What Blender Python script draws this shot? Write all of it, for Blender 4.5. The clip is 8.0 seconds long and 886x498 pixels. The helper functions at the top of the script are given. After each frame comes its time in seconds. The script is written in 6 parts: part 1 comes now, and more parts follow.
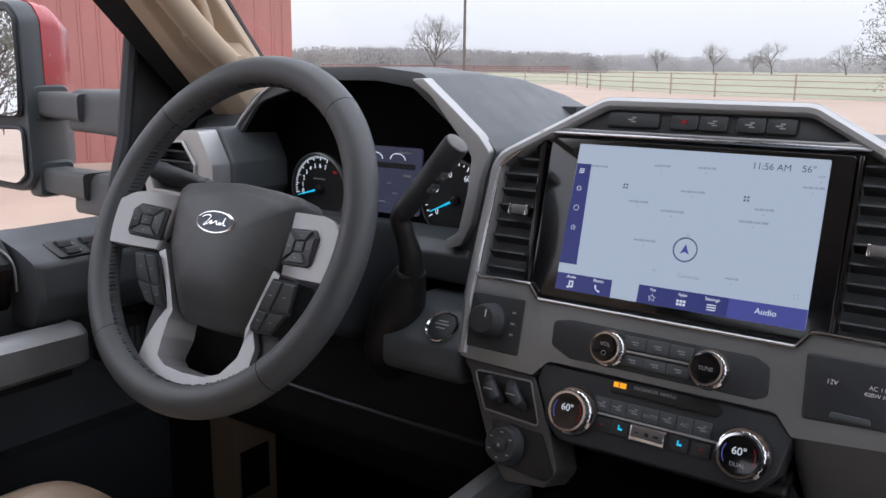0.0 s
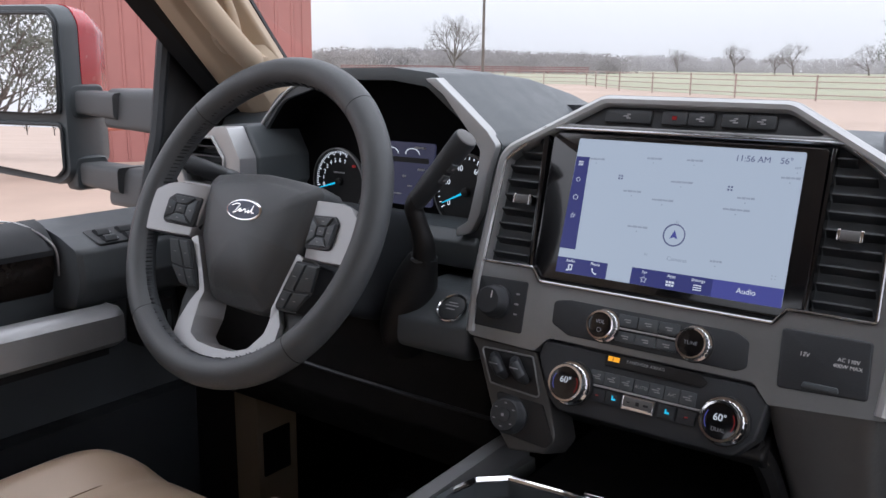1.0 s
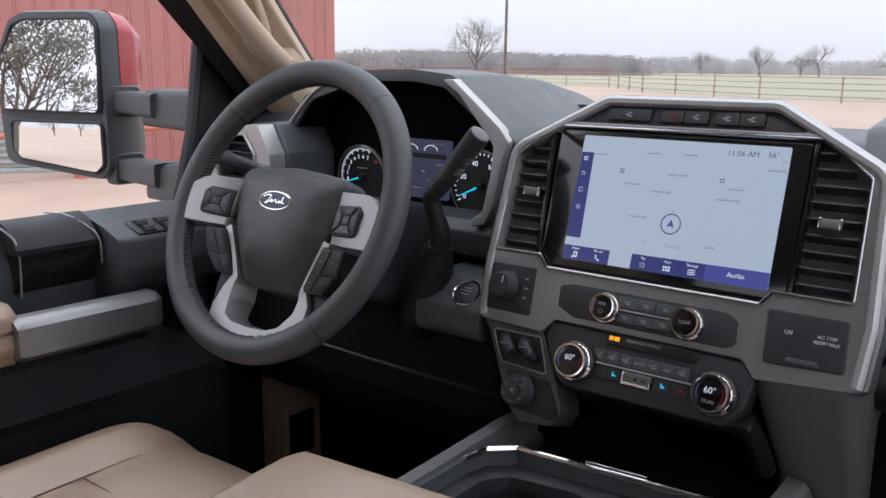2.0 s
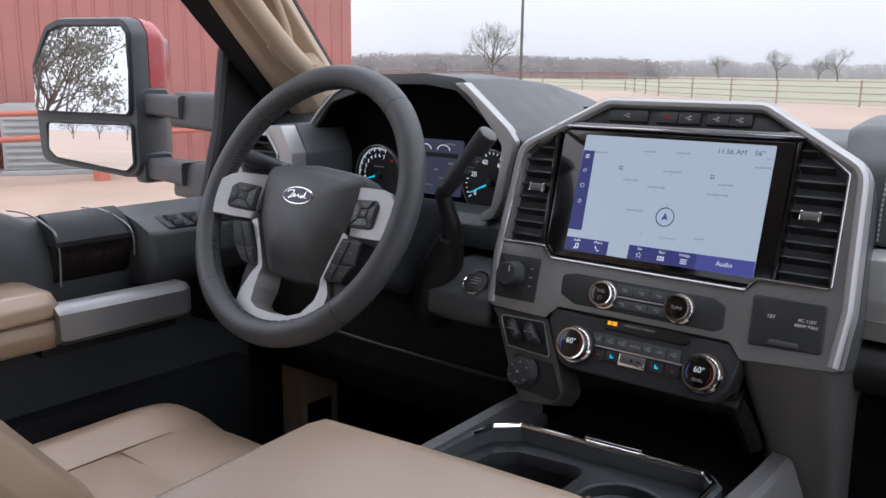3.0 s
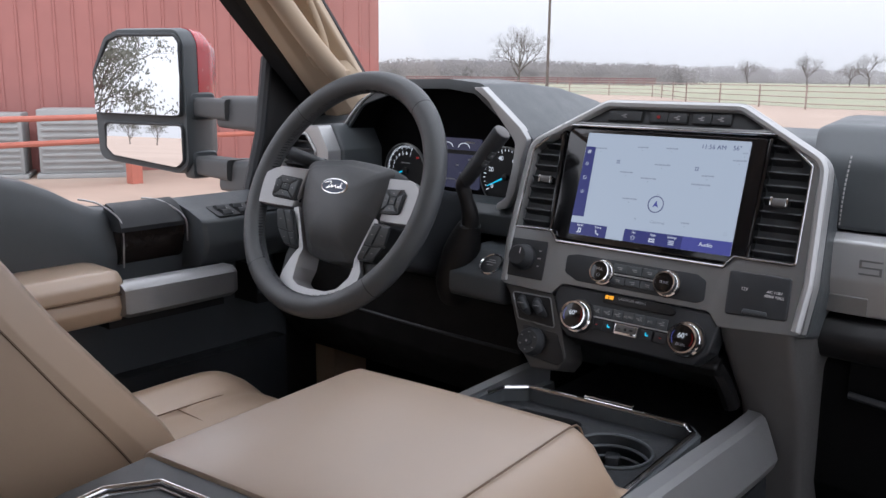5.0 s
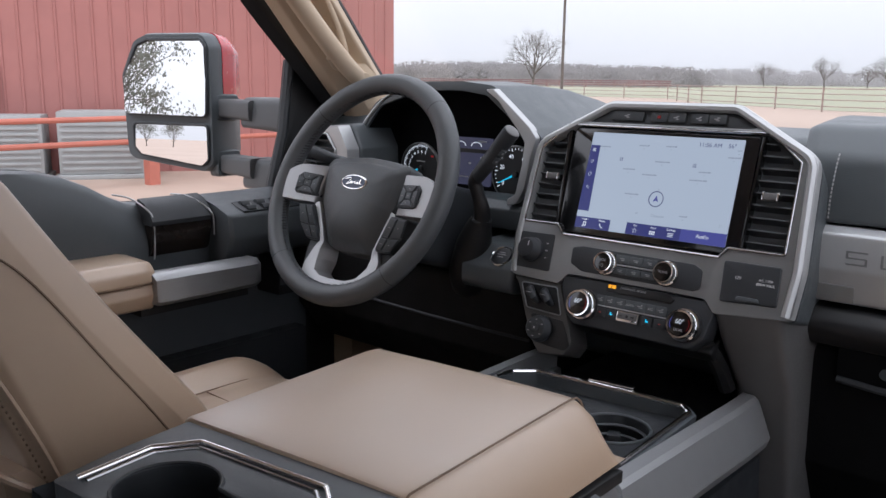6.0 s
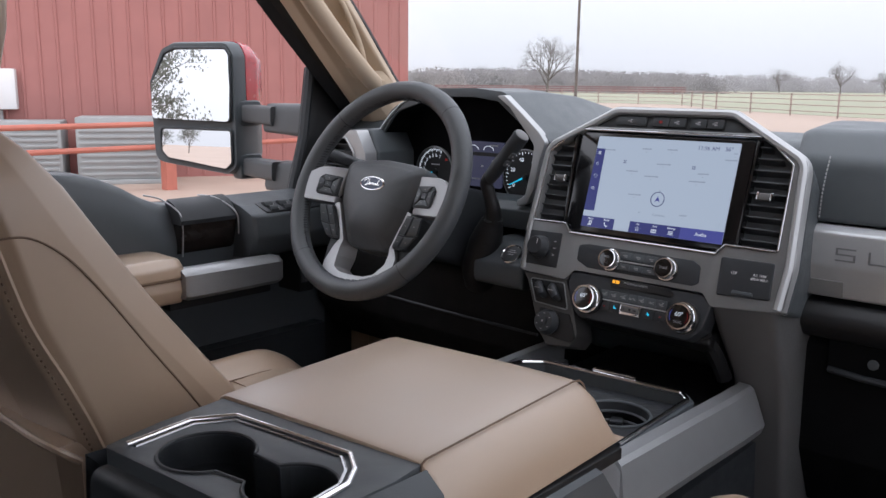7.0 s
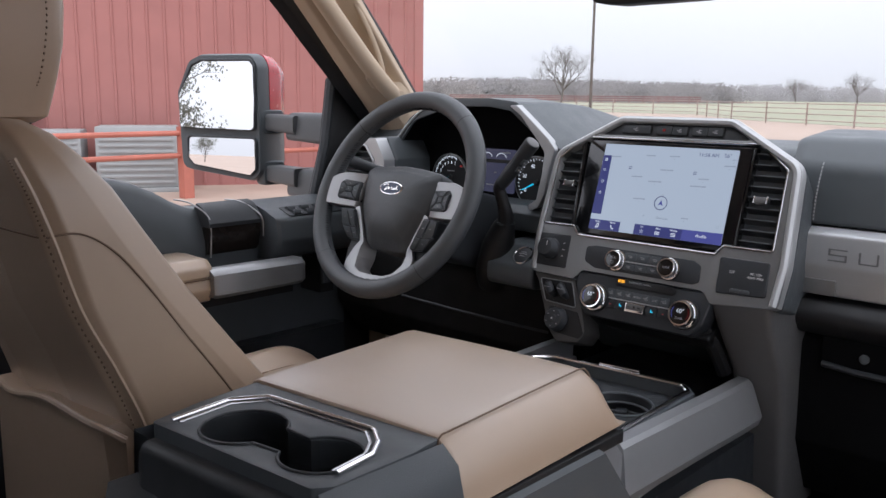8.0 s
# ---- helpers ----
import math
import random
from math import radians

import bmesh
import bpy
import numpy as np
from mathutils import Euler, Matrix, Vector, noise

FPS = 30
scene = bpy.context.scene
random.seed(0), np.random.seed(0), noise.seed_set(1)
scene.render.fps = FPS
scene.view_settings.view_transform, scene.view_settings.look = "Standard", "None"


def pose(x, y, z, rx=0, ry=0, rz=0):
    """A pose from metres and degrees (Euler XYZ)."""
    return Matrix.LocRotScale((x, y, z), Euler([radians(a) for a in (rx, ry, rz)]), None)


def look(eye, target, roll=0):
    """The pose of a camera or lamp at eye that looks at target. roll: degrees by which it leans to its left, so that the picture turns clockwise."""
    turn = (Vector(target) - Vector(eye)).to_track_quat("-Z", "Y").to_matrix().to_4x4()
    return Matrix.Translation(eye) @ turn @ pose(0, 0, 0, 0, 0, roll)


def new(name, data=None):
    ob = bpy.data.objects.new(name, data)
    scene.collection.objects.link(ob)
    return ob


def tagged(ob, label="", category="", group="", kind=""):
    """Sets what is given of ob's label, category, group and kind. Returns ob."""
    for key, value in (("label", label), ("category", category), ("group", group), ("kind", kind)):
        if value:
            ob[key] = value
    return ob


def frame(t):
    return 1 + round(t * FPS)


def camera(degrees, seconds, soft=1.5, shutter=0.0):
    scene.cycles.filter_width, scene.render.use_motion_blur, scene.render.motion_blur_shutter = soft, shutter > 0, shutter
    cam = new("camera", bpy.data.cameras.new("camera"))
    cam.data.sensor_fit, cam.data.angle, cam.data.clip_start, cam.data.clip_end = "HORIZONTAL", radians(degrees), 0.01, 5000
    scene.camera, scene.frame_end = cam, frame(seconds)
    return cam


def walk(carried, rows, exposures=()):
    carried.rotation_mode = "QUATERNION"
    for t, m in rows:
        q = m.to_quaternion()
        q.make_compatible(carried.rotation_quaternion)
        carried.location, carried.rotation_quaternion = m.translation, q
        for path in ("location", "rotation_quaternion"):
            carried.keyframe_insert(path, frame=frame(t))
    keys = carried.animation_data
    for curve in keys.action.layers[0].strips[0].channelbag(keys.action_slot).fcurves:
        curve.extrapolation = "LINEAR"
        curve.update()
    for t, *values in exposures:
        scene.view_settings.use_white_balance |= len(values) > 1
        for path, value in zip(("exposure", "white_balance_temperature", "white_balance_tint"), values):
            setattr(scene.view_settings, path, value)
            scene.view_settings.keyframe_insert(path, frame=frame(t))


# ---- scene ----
cam = camera(55.0, 8.0)
PATH = [
    (0, (0.257, 0.226, 1.734), (-0.859, 1.831, 1.314), 0.6),
    (0.5, (0.283, 0.198, 1.734), (-0.849, 1.793, 1.315), 0.6),
    (1, (0.308, 0.169, 1.734), (-0.843, 1.75, 1.315), 0.6),
    (1.5, (0.334, 0.14, 1.734), (-0.838, 1.705, 1.316), 0.6),
    (3, (0.411, 0.054, 1.735), (-0.81, 1.585, 1.327), 0.6),
    (3.5, (0.436, 0.027, 1.735), (-0.795, 1.55, 1.332), 0.6),
    (4, (0.462, -0.002, 1.735), (-0.781, 1.514, 1.336), 0.6),
    (4.5, (0.488, -0.03, 1.735), (-0.768, 1.475, 1.338), 0.6),
    (6, (0.565, -0.116, 1.735), (-0.73, 1.358, 1.344), 0.6),
    (6.5, (0.592, -0.145, 1.736), (-0.717, 1.318, 1.35), 0.6),
    (7, (0.616, -0.173, 1.736), (-0.704, 1.281, 1.359), 0.6),
    (7.5, (0.642, -0.202, 1.736), (-0.692, 1.241, 1.37), 0.6),
    (8, (0.669, -0.233, 1.737), (-0.679, 1.202, 1.381), 0.6),
]
walk(cam, [(t, look(eye, target, roll)) for t, eye, target, roll in PATH], [(0.0, 0.06, 6030, 8.5), (8.0, 0.06, 6030, 8.5)])

# ---- world and light ----
world = bpy.data.worlds.new("overcast_sky")
scene.world = world
world.use_nodes = True
wn = world.node_tree
bg = wn.nodes["Background"]
sky = wn.nodes.new("ShaderNodeTexSky")
sky.sky_type, sky.sun_disc = "NISHITA", False
sky.sun_elevation, sky.sun_rotation = radians(48), radians(150)
sky.dust_density, sky.ozone_density = 3.0, 1.0
grey = wn.nodes.new("ShaderNodeHueSaturation")
grey.inputs["Saturation"].default_value = 0.12
wn.links.new(sky.outputs[0], grey.inputs["Color"])
cloud_noise = wn.nodes.new("ShaderNodeTexNoise")
cloud_noise.inputs["Scale"].default_value, cloud_noise.inputs["Detail"].default_value = 2.0, 5
way = wn.nodes.new("ShaderNodeTexCoord")
height = wn.nodes.new("ShaderNodeSeparateXYZ")
wn.links.new(way.outputs["Generated"], height.inputs[0])
# an overcast dome: the zenith is about three times as bright as the horizon
dome = wn.nodes.new("ShaderNodeMapRange")
dome.inputs["From Min"].default_value, dome.inputs["From Max"].default_value = 0.0, 1.0
dome.inputs["To Min"].default_value, dome.inputs["To Max"].default_value = 6.4, 19.0
wn.links.new(height.outputs["Z"], dome.inputs["Value"])
cloud = wn.nodes.new("ShaderNodeMapRange")
cloud.inputs["To Min"].default_value, cloud.inputs["To Max"].default_value = 0.93, 1.07
wn.links.new(cloud_noise.outputs["Fac"], cloud.inputs["Value"])
both = wn.nodes.new("ShaderNodeMath")
both.operation = "MULTIPLY"
wn.links.new(dome.outputs[0], both.inputs[0])
wn.links.new(cloud.outputs[0], both.inputs[1])
tone = wn.nodes.new("ShaderNodeVectorMath")
tone.operation = "SCALE"
tone.inputs[0].default_value = (1.0, 0.968, 1.015)
wn.links.new(both.outputs[0], tone.inputs["Scale"])
veil = wn.nodes.new("ShaderNodeMix")
veil.data_type = "RGBA"
veil.inputs["Factor"].default_value = 0.92
wn.links.new(grey.outputs[0], veil.inputs["A"])
wn.links.new(tone.outputs[0], veil.inputs["B"])
wn.links.new(veil.outputs["Result"], bg.inputs["Color"])
bg.inputs["Strength"].default_value = 0.15

sun_data = bpy.data.lights.new("sun", "SUN")
sun_data.energy, sun_data.angle, sun_data.color = 0.8, radians(25), (1.0, 0.97, 0.93)
sun = new("sun", sun_data)
sun.matrix_world = look((3, -5, 8), (0, 0, 0))


# ---- materials ----
def material(name, color, rough=0.5, metal=0.0, spec=0.5, var=0.12, scale=30.0, bump=0.0, bump_scale=400.0, coat=0.0, coat_rough=0.05):
    """A surface with two scales of tone and a fine relief."""
    m = bpy.data.materials.new(name)
    m.use_nodes = True
    nt = m.node_tree
    b = nt.nodes["Principled BSDF"]
    b.inputs["Roughness"].default_value, b.inputs["Metallic"].default_value = rough, metal
    b.inputs["Specular IOR Level"].default_value = spec
    b.inputs["Coat Weight"].default_value, b.inputs["Coat Roughness"].default_value = coat, coat_rough
    tc = nt.nodes.new("ShaderNodeTexCoord")
    n1 = nt.nodes.new("ShaderNodeTexNoise")
    n1.inputs["Scale"].default_value, n1.inputs["Detail"].default_value = scale, 6
    n2 = nt.nodes.new("ShaderNodeTexNoise")
    n2.inputs["Scale"].default_value, n2.inputs["Detail"].default_value = scale * 0.12, 3
    for n in (n1, n2):
        nt.links.new(tc.outputs["Object"], n.inputs["Vector"])
    add = nt.nodes.new("ShaderNodeMath")
    add.operation = "ADD"
    nt.links.new(n1.outputs["Fac"], add.inputs[0])
    nt.links.new(n2.outputs["Fac"], add.inputs[1])
    ramp = nt.nodes.new("ShaderNodeMapRange")
    ramp.inputs["From Min"].default_value, ramp.inputs["From Max"].default_value = 0.6, 1.4
    ramp.inputs["To Min"].default_value, ramp.inputs["To Max"].default_value = 1 - var, 1 + var
    nt.links.new(add.outputs[0], ramp.inputs["Value"])
    mul = nt.nodes.new("ShaderNodeVectorMath")
    mul.operation = "SCALE"
    mul.inputs[0].default_value = color[:3]
    nt.links.new(ramp.outputs[0], mul.inputs["Scale"])
    nt.links.new(mul.outputs[0], b.inputs["Base Color"])
    rr = nt.nodes.new("ShaderNodeMapRange")
    rr.inputs["From Min"].default_value, rr.inputs["From Max"].default_value = 0.3, 0.7
    rr.inputs["To Min"].default_value, rr.inputs["To Max"].default_value = max(rough * 0.85, 0.01), min(rough * 1.15, 1)
    nt.links.new(n1.outputs["Fac"], rr.inputs["Value"])
    nt.links.new(rr.outputs[0], b.inputs["Roughness"])
    if bump:
        nb = nt.nodes.new("ShaderNodeTexVoronoi" if bump > 0.2 else "ShaderNodeTexNoise")
        nb.inputs["Scale"].default_value = bump_scale
        nt.links.new(tc.outputs["Object"], nb.inputs["Vector"])
        bp = nt.nodes.new("ShaderNodeBump")
        bp.inputs["Strength"].default_value, bp.inputs["Distance"].default_value = bump, 0.0006 if scale > 5 else 0.02
        nt.links.new(nb.outputs[0], bp.inputs["Height"])
        nt.links.new(bp.outputs[0], b.inputs["Normal"])
    return m


def glow(name, color, strength):
    m = bpy.data.materials.new(name)
    m.use_nodes = True
    b = m.node_tree.nodes["Principled BSDF"]
    b.inputs["Base Color"].default_value = (0.01, 0.01, 0.012, 1)
    b.inputs["Roughness"].default_value = 0.25
    b.inputs["Emission Color"].default_value = (*color, 1)
    b.inputs["Emission Strength"].default_value = strength
    return m


def clear_glass(name, gloss):
    m = bpy.data.materials.new(name)
    m.use_nodes = True
    nt = m.node_tree
    nt.nodes.remove(nt.nodes["Principled BSDF"])
    tr, gl, mx = nt.nodes.new("ShaderNodeBsdfTransparent"), nt.nodes.new("ShaderNodeBsdfGlossy"), nt.nodes.new("ShaderNodeMixShader")
    tr.inputs["Color"].default_value = (0.975, 0.98, 0.98, 1)
    gl.inputs["Roughness"].default_value = 0.02
    mx.inputs[0].default_value = gloss
    nt.links.new(tr.outputs[0], mx.inputs[1])
    nt.links.new(gl.outputs[0], mx.inputs[2])
    nt.links.new(mx.outputs[0], nt.nodes["Material Output"].inputs[0])
    return m


M_TAN = material("tan_leather", (0.456, 0.336, 0.236), 0.42, spec=0.6, coat=1.0, coat_rough=0.38, var=0.06, scale=18, bump=0.16, bump_scale=1100)
M_TAN_SEAM = material("tan_seam_thread", (0.19, 0.13, 0.09), 0.8)
M_TRIM_TAN = material("tan_pillar_trim", (0.46, 0.36, 0.26), 0.7, var=0.05, bump=0.15, bump_scale=900)
M_CHAR = material("charcoal_soft_trim", (0.070, 0.079, 0.086), 0.45, var=0.1, bump=0.3, bump_scale=900)
M_CHAR2 = material("dark_grained_plastic", (0.026, 0.029, 0.033), 0.5, var=0.1, bump=0.3, bump_scale=1200)
M_BLACK = material("black_plastic", (0.008, 0.008, 0.009), 0.5, var=0.1)
M_MATT = material("matt_black_plastic", (0.012, 0.012, 0.0125), 0.75, spec=0.2, var=0.1, bump=0.2, bump_scale=1200)
M_DARK_CHROME = material("smoked_chrome", (0.42, 0.42, 0.43), 0.2, metal=1.0, var=0.02)
M_GLOSS = material("gloss_black", (0.006, 0.006, 0.007), 0.12, var=0.05, coat=0.5)
M_WHEEL = material("black_wheel_leather", (0.072, 0.077, 0.082), 0.45, var=0.08, bump=0.35, bump_scale=900)
M_SILVER = material("satin_silver_paint", (0.25, 0.255, 0.26), 0.36, metal=0.6, var=0.04, scale=300)
M_SILVER_LT = material("bright_satin_silver", (0.42, 0.425, 0.43), 0.36, metal=0.5, var=0.03, scale=300)
M_SILVER_DK = material("darkened_grey_trim_paint", (0.135, 0.133, 0.132), 0.5, metal=0.35, var=0.05, scale=300)
M_CHROME = material("chrome", (0.85, 0.85, 0.86), 0.09, metal=1.0, var=0.02)
# lighter copy of the fascia silver; the rails' sky sheen is in the colour
M_RAIL = material("brightened_satin_silver", (0.31, 0.315, 0.32), 0.38, metal=0.55, var=0.04, scale=300)
M_SPOKE = material("satin_spoke_paint", (0.37, 0.372, 0.375), 0.42, metal=0.45, var=0.03, scale=300)
# lines the instrument hood; on the glove box this black is painted shade
M_VOID = material("dull_black_lining_and_shade", (0.005, 0.005, 0.0055), 0.9, spec=0.08, var=0.1)
M_LEG = material("dark_warm_grey_trim", (0.075, 0.073, 0.071), 0.5, metal=0.3, var=0.05, scale=300)
M_ARM = material("grey_weathered_plastic", (0.085, 0.088, 0.092), 0.55, var=0.12, bump=0.2, bump_scale=700)
M_CARPET = material("black_carpet", (0.022, 0.021, 0.021), 0.95, var=0.3, bump=0.4, bump_scale=500)
M_HEAD = material("light_headliner_cloth", (0.45, 0.40, 0.34), 0.95, var=0.05, bump=0.2, bump_scale=800)
M_RED_PAINT = material("red_car_paint", (0.38, 0.012, 0.02), 0.25, var=0.03, coat=0.4)
M_WOOD = material("dark_wood_grain_trim", (0.018, 0.014, 0.012), 0.22, var=0.4, scale=60)
M_MIRROR = material("mirror_glass", (0.92, 0.93, 0.94), 0.005, metal=1.0, var=0.0)
M_GLASS = clear_glass("window_glass", 0.03)
M_BARN = material("weathered_red_metal", (0.335, 0.140, 0.125), 0.5, var=0.12, scale=2.0)
M_GROUND = material("pale_gravel", (0.37, 0.28, 0.225), 0.95, var=0.16, scale=1.2, bump=0.15, bump_scale=12)
M_FIELD = material("dry_winter_grass", (0.27, 0.268, 0.185), 0.95, var=0.2, scale=0.15)
M_AC = material("grey_metal_housing", (0.30, 0.31, 0.31), 0.6, var=0.1, scale=6)
M_PIPE = material("rust_red_pipe", (0.42, 0.14, 0.10), 0.7, var=0.15, scale=8)
M_FENCE = material("brown_rusted_pipe", (0.34, 0.25, 0.22), 0.8, var=0.2, scale=4)
M_MAROON = material("dull_maroon_boards", (0.24, 0.135, 0.13), 0.8, var=0.2, scale=1)
M_BARK = material("grey_bark", (0.13, 0.11, 0.095), 0.95, var=0.25, scale=10)
# twig colour is paled so that it already holds some haze
M_TWIG = material("haze_paled_twigs", (0.32, 0.30, 0.30), 0.95, var=0.2, scale=1)
# paler copy of the twigs: the haze of distance is in its colour
M_HAZE = material("far_haze_twigs", (0.43, 0.41, 0.42), 0.95, var=0.1, scale=1)
M_LEAF = material("olive_leaves", (0.18, 0.185, 0.155), 0.8, var=0.3, scale=3)
M_WHITE = material("white_print", (0.7, 0.7, 0.7), 0.6, var=0.02)
M_GREYPRINT = material("grey_print", (0.3, 0.3, 0.31), 0.6, var=0.02)
G_SCREEN = glow("map_screen_glow", (0.50, 0.56, 0.67), 0.74)
G_NAVY = glow("navy_screen_glow", (0.035, 0.04, 0.16), 0.9)
G_BLUE = glow("violet_blue_screen_glow", (0.065, 0.07, 0.27), 0.9)
G_INK = glow("grey_ink_glow", (0.28, 0.31, 0.38), 0.9)
G_DARKINK = glow("slate_ink_glow", (0.10, 0.11, 0.20), 0.9)
G_WHITE = glow("white_glow", (0.75, 0.78, 0.85), 0.8)
G_AMBER = glow("amber_glow", (1.0, 0.42, 0.02), 0.9)
G_CYAN = glow("cyan_glow", (0.03, 0.5, 0.75), 0.9)
G_CLUSTER = glow("dim_violet_cluster_glow", (0.036, 0.036, 0.066), 0.9)
G_RED = glow("red_glow", (0.6, 0.03, 0.03), 0.22)


# ---- mesh helpers ----
def thing(name, loc, label, category, group="", kind=""):
    e = new(name)
    e.location = loc
    e.empty_display_size = 0.05
    return tagged(e, label, category, group, kind)


def origin_of(ob):
    """Meshes lie in world coordinates; only the Empty of a thing stands at its base."""
    return Matrix.Translation(ob.location) if ob.type == "EMPTY" else Matrix()


def finish(name, bm, mat, smooth=40):
    bmesh.ops.recalc_face_normals(bm, faces=bm.faces[:])
    me = bpy.data.meshes.new(name)
    bm.to_mesh(me)
    bm.free()
    for m in mat if isinstance(mat, (list, tuple)) else [mat]:
        me.materials.append(m)
    if smooth:
        me.shade_smooth()
        me.set_sharp_from_angle(angle=radians(smooth))
    return me


def part(name, bm, mat, parent=None, label="", smooth=40):
    ob = new(name, finish(name, bm, mat, smooth))
    if parent is not None:
        ob.parent = parent
        ob.matrix_parent_inverse = origin_of(parent).inverted()
    return tagged(ob, label) if label else ob


def structure(name, bm, mat, label, category, smooth=40):
    return tagged(part(name, bm, mat, None, "", smooth), label, category, "", "structure")


def B():
    return bmesh.new()


def sharp_bevel(bm, geom_edges, width, seg=2, angle=30):
    es = [e for e in geom_edges if e.is_valid and len(e.link_faces) == 2 and e.calc_face_angle(0) > radians(angle)]
    if es and width > 0:
        bmesh.ops.bevel(bm, geom=es, offset=width, segments=seg, profile=0.5, affect="EDGES", clamp_overlap=True)


def box(bm, lo, hi, bevel=0.003, m=None, seg=2):
    vs = [bm.verts.new((x, y, z)) for z in (lo[2], hi[2]) for y in (lo[1], hi[1]) for x in (lo[0], hi[0])]
    fs = [bm.faces.new([vs[i] for i in q]) for q in ((0, 2, 3, 1), (4, 5, 7, 6), (0, 1, 5, 4), (2, 6, 7, 3), (0, 4, 6, 2), (1, 3, 7, 5))]
    es = {e for f in fs for e in f.edges}
    if m is not None:
        bmesh.ops.transform(bm, matrix=m, verts=vs)
    sharp_bevel(bm, es, bevel, seg)
    return bm


def rounded(pts, r, n=4):
    """A 2D outline with its corners rounded; r is one radius or one per corner."""
    out, k = [], len(pts)
    for i, p in enumerate(pts):
        p = Vector(p)
        a, b = Vector(pts[i - 1]) - p, Vector(pts[(i + 1) % k]) - p
        ri = r[i] if isinstance(r, (list, tuple)) else r
        half = a.angle(b) / 2
        d = min(ri / max(math.tan(half), 1e-4), a.length * 0.49, b.length * 0.49)
        if ri <= 0 or d < 1e-5:
            out.append(tuple(p))
            continue
        s, e = p + a.normalized() * d, p + b.normalized() * d
        for j in range(n + 1):
            t = j / n
            q = s * (1 - t) ** 2 + p * 2 * t * (1 - t) + e * t * t
            out.append((q.x, q.y))
    return out


def plate(bm, outer, holes, z0, z1, m=None, bevel=0.001, seg=2):
    """A flat solid from z0 to z1 with an outline and holes."""
    loops, es = [outer, *holes], []
    start = set(bm.verts)
    for lp in loops:
        vs = [bm.verts.new((x, y, z0)) for x, y in lp]
        es += [bm.edges.new((vs[i], vs[(i + 1) % len(vs)])) for i in range(len(vs))]
    if holes:
        fs = [g for g in bmesh.ops.triangle_fill(bm, edges=es, use_beauty=True, normal=(0, 0, 1))["geom"] if isinstance(g, bmesh.types.BMFace)]
    else:
        fs = [bm.faces.new([e.verts[0] for e in es])]
    ext = bmesh.ops.extrude_face_region(bm, geom=fs, use_keep_orig=True)["geom"]
    bmesh.ops.translate(bm, vec=(0, 0, z1 - z0), verts=[g for g in ext if isinstance(g, bmesh.types.BMVert)])
    top = [e for e in ext if isinstance(e, bmesh.types.BMEdge)]
    bmesh.ops.recalc_face_normals(bm, faces=[f for f in bm.faces if not start.issuperset(f.verts)])
    sharp_bevel(bm, top, bevel, seg)
    if m is not None:
        bmesh.ops.transform(bm, matrix=m, verts=[v for v in bm.verts if v not in start])
    return bm


def loft(bm, rings, caps=True, close=True):
    vs = [[bm.verts.new(p) for p in r] for r in rings]
    n = len(vs[0])
    for a, b in zip(vs, vs[1:]):
        for i in range(n if close else n - 1):
            j = (i + 1) % n
            bm.faces.new((a[i], a[j], b[j], b[i]))
    if caps and close:
        bm.faces.new(vs[0][::-1])
        bm.faces.new(vs[-1])
    return bm


def smooth_line(pts, n=8):
    """Points on a smooth curve through pts."""
    P = [Vector(p) for p in pts]
    out = []
    for i in range(len(P) - 1):
        p0, p1, p2, p3 = P[max(i - 1, 0)], P[i], P[i + 1], P[min(i + 2, len(P) - 1)]
        for j in range(n):
            t = j / n
            out.append(0.5 * (2 * p1 + (p2 - p0) * t + (2 * p0 - 5 * p1 + 4 * p2 - p3) * t * t + (3 * p1 - p0 - 3 * p2 + p3) * t ** 3))
    return out + [P[-1]]


def tube(bm, pts, r, n=10, close=False):
    """A round bar along pts; r is one radius or one per point."""
    P = [Vector(p) for p in pts]
    k = len(P)
    rings, side = [], None
    for i, p in enumerate(P):
        d = (P[(i + 1) % k] - P[i - 1]) if close else (P[min(i + 1, k - 1)] - P[max(i - 1, 0)])
        d.normalize()
        side = (side - d * side.dot(d)) if side else d.orthogonal()
        side.normalize()
        up = d.cross(side)
        ri = r[i] if isinstance(r, (list, tuple)) else r
        rings.append([p + (side * math.cos(a) + up * math.sin(a)) * ri for a in [2 * math.pi * j / n for j in range(n)]])
    if close:
        loft(bm, rings + [rings[0]], caps=False)
        bmesh.ops.remove_doubles(bm, verts=bm.verts[:], dist=1e-6)
    else:
        loft(bm, rings)
    return bm


def lathe(bm, prof, m=None, n=32):
    """Turns a profile of (radius, height) about the local z axis."""
    start = set(bm.verts)
    rings = [[(max(r, 1e-5) * math.cos(2 * math.pi * i / n), max(r, 1e-5) * math.sin(2 * math.pi * i / n), h) for i in range(n)] for r, h in prof]
    loft(bm, rings)
    if m is not None:
        bmesh.ops.transform(bm, matrix=m, verts=[v for v in bm.verts if v not in start])
    return bm


def extrude_x(bm, prof, x0, x1, bevel=0.004, seg=3):
    """A (y, z) outline drawn out along x."""
    return plate(bm, [(y, z) for y, z in prof], [], x0, x1, Matrix(((0, 0, 1, 0), (1, 0, 0, 0), (0, 1, 0, 0), (0, 0, 0, 1))), bevel, seg)


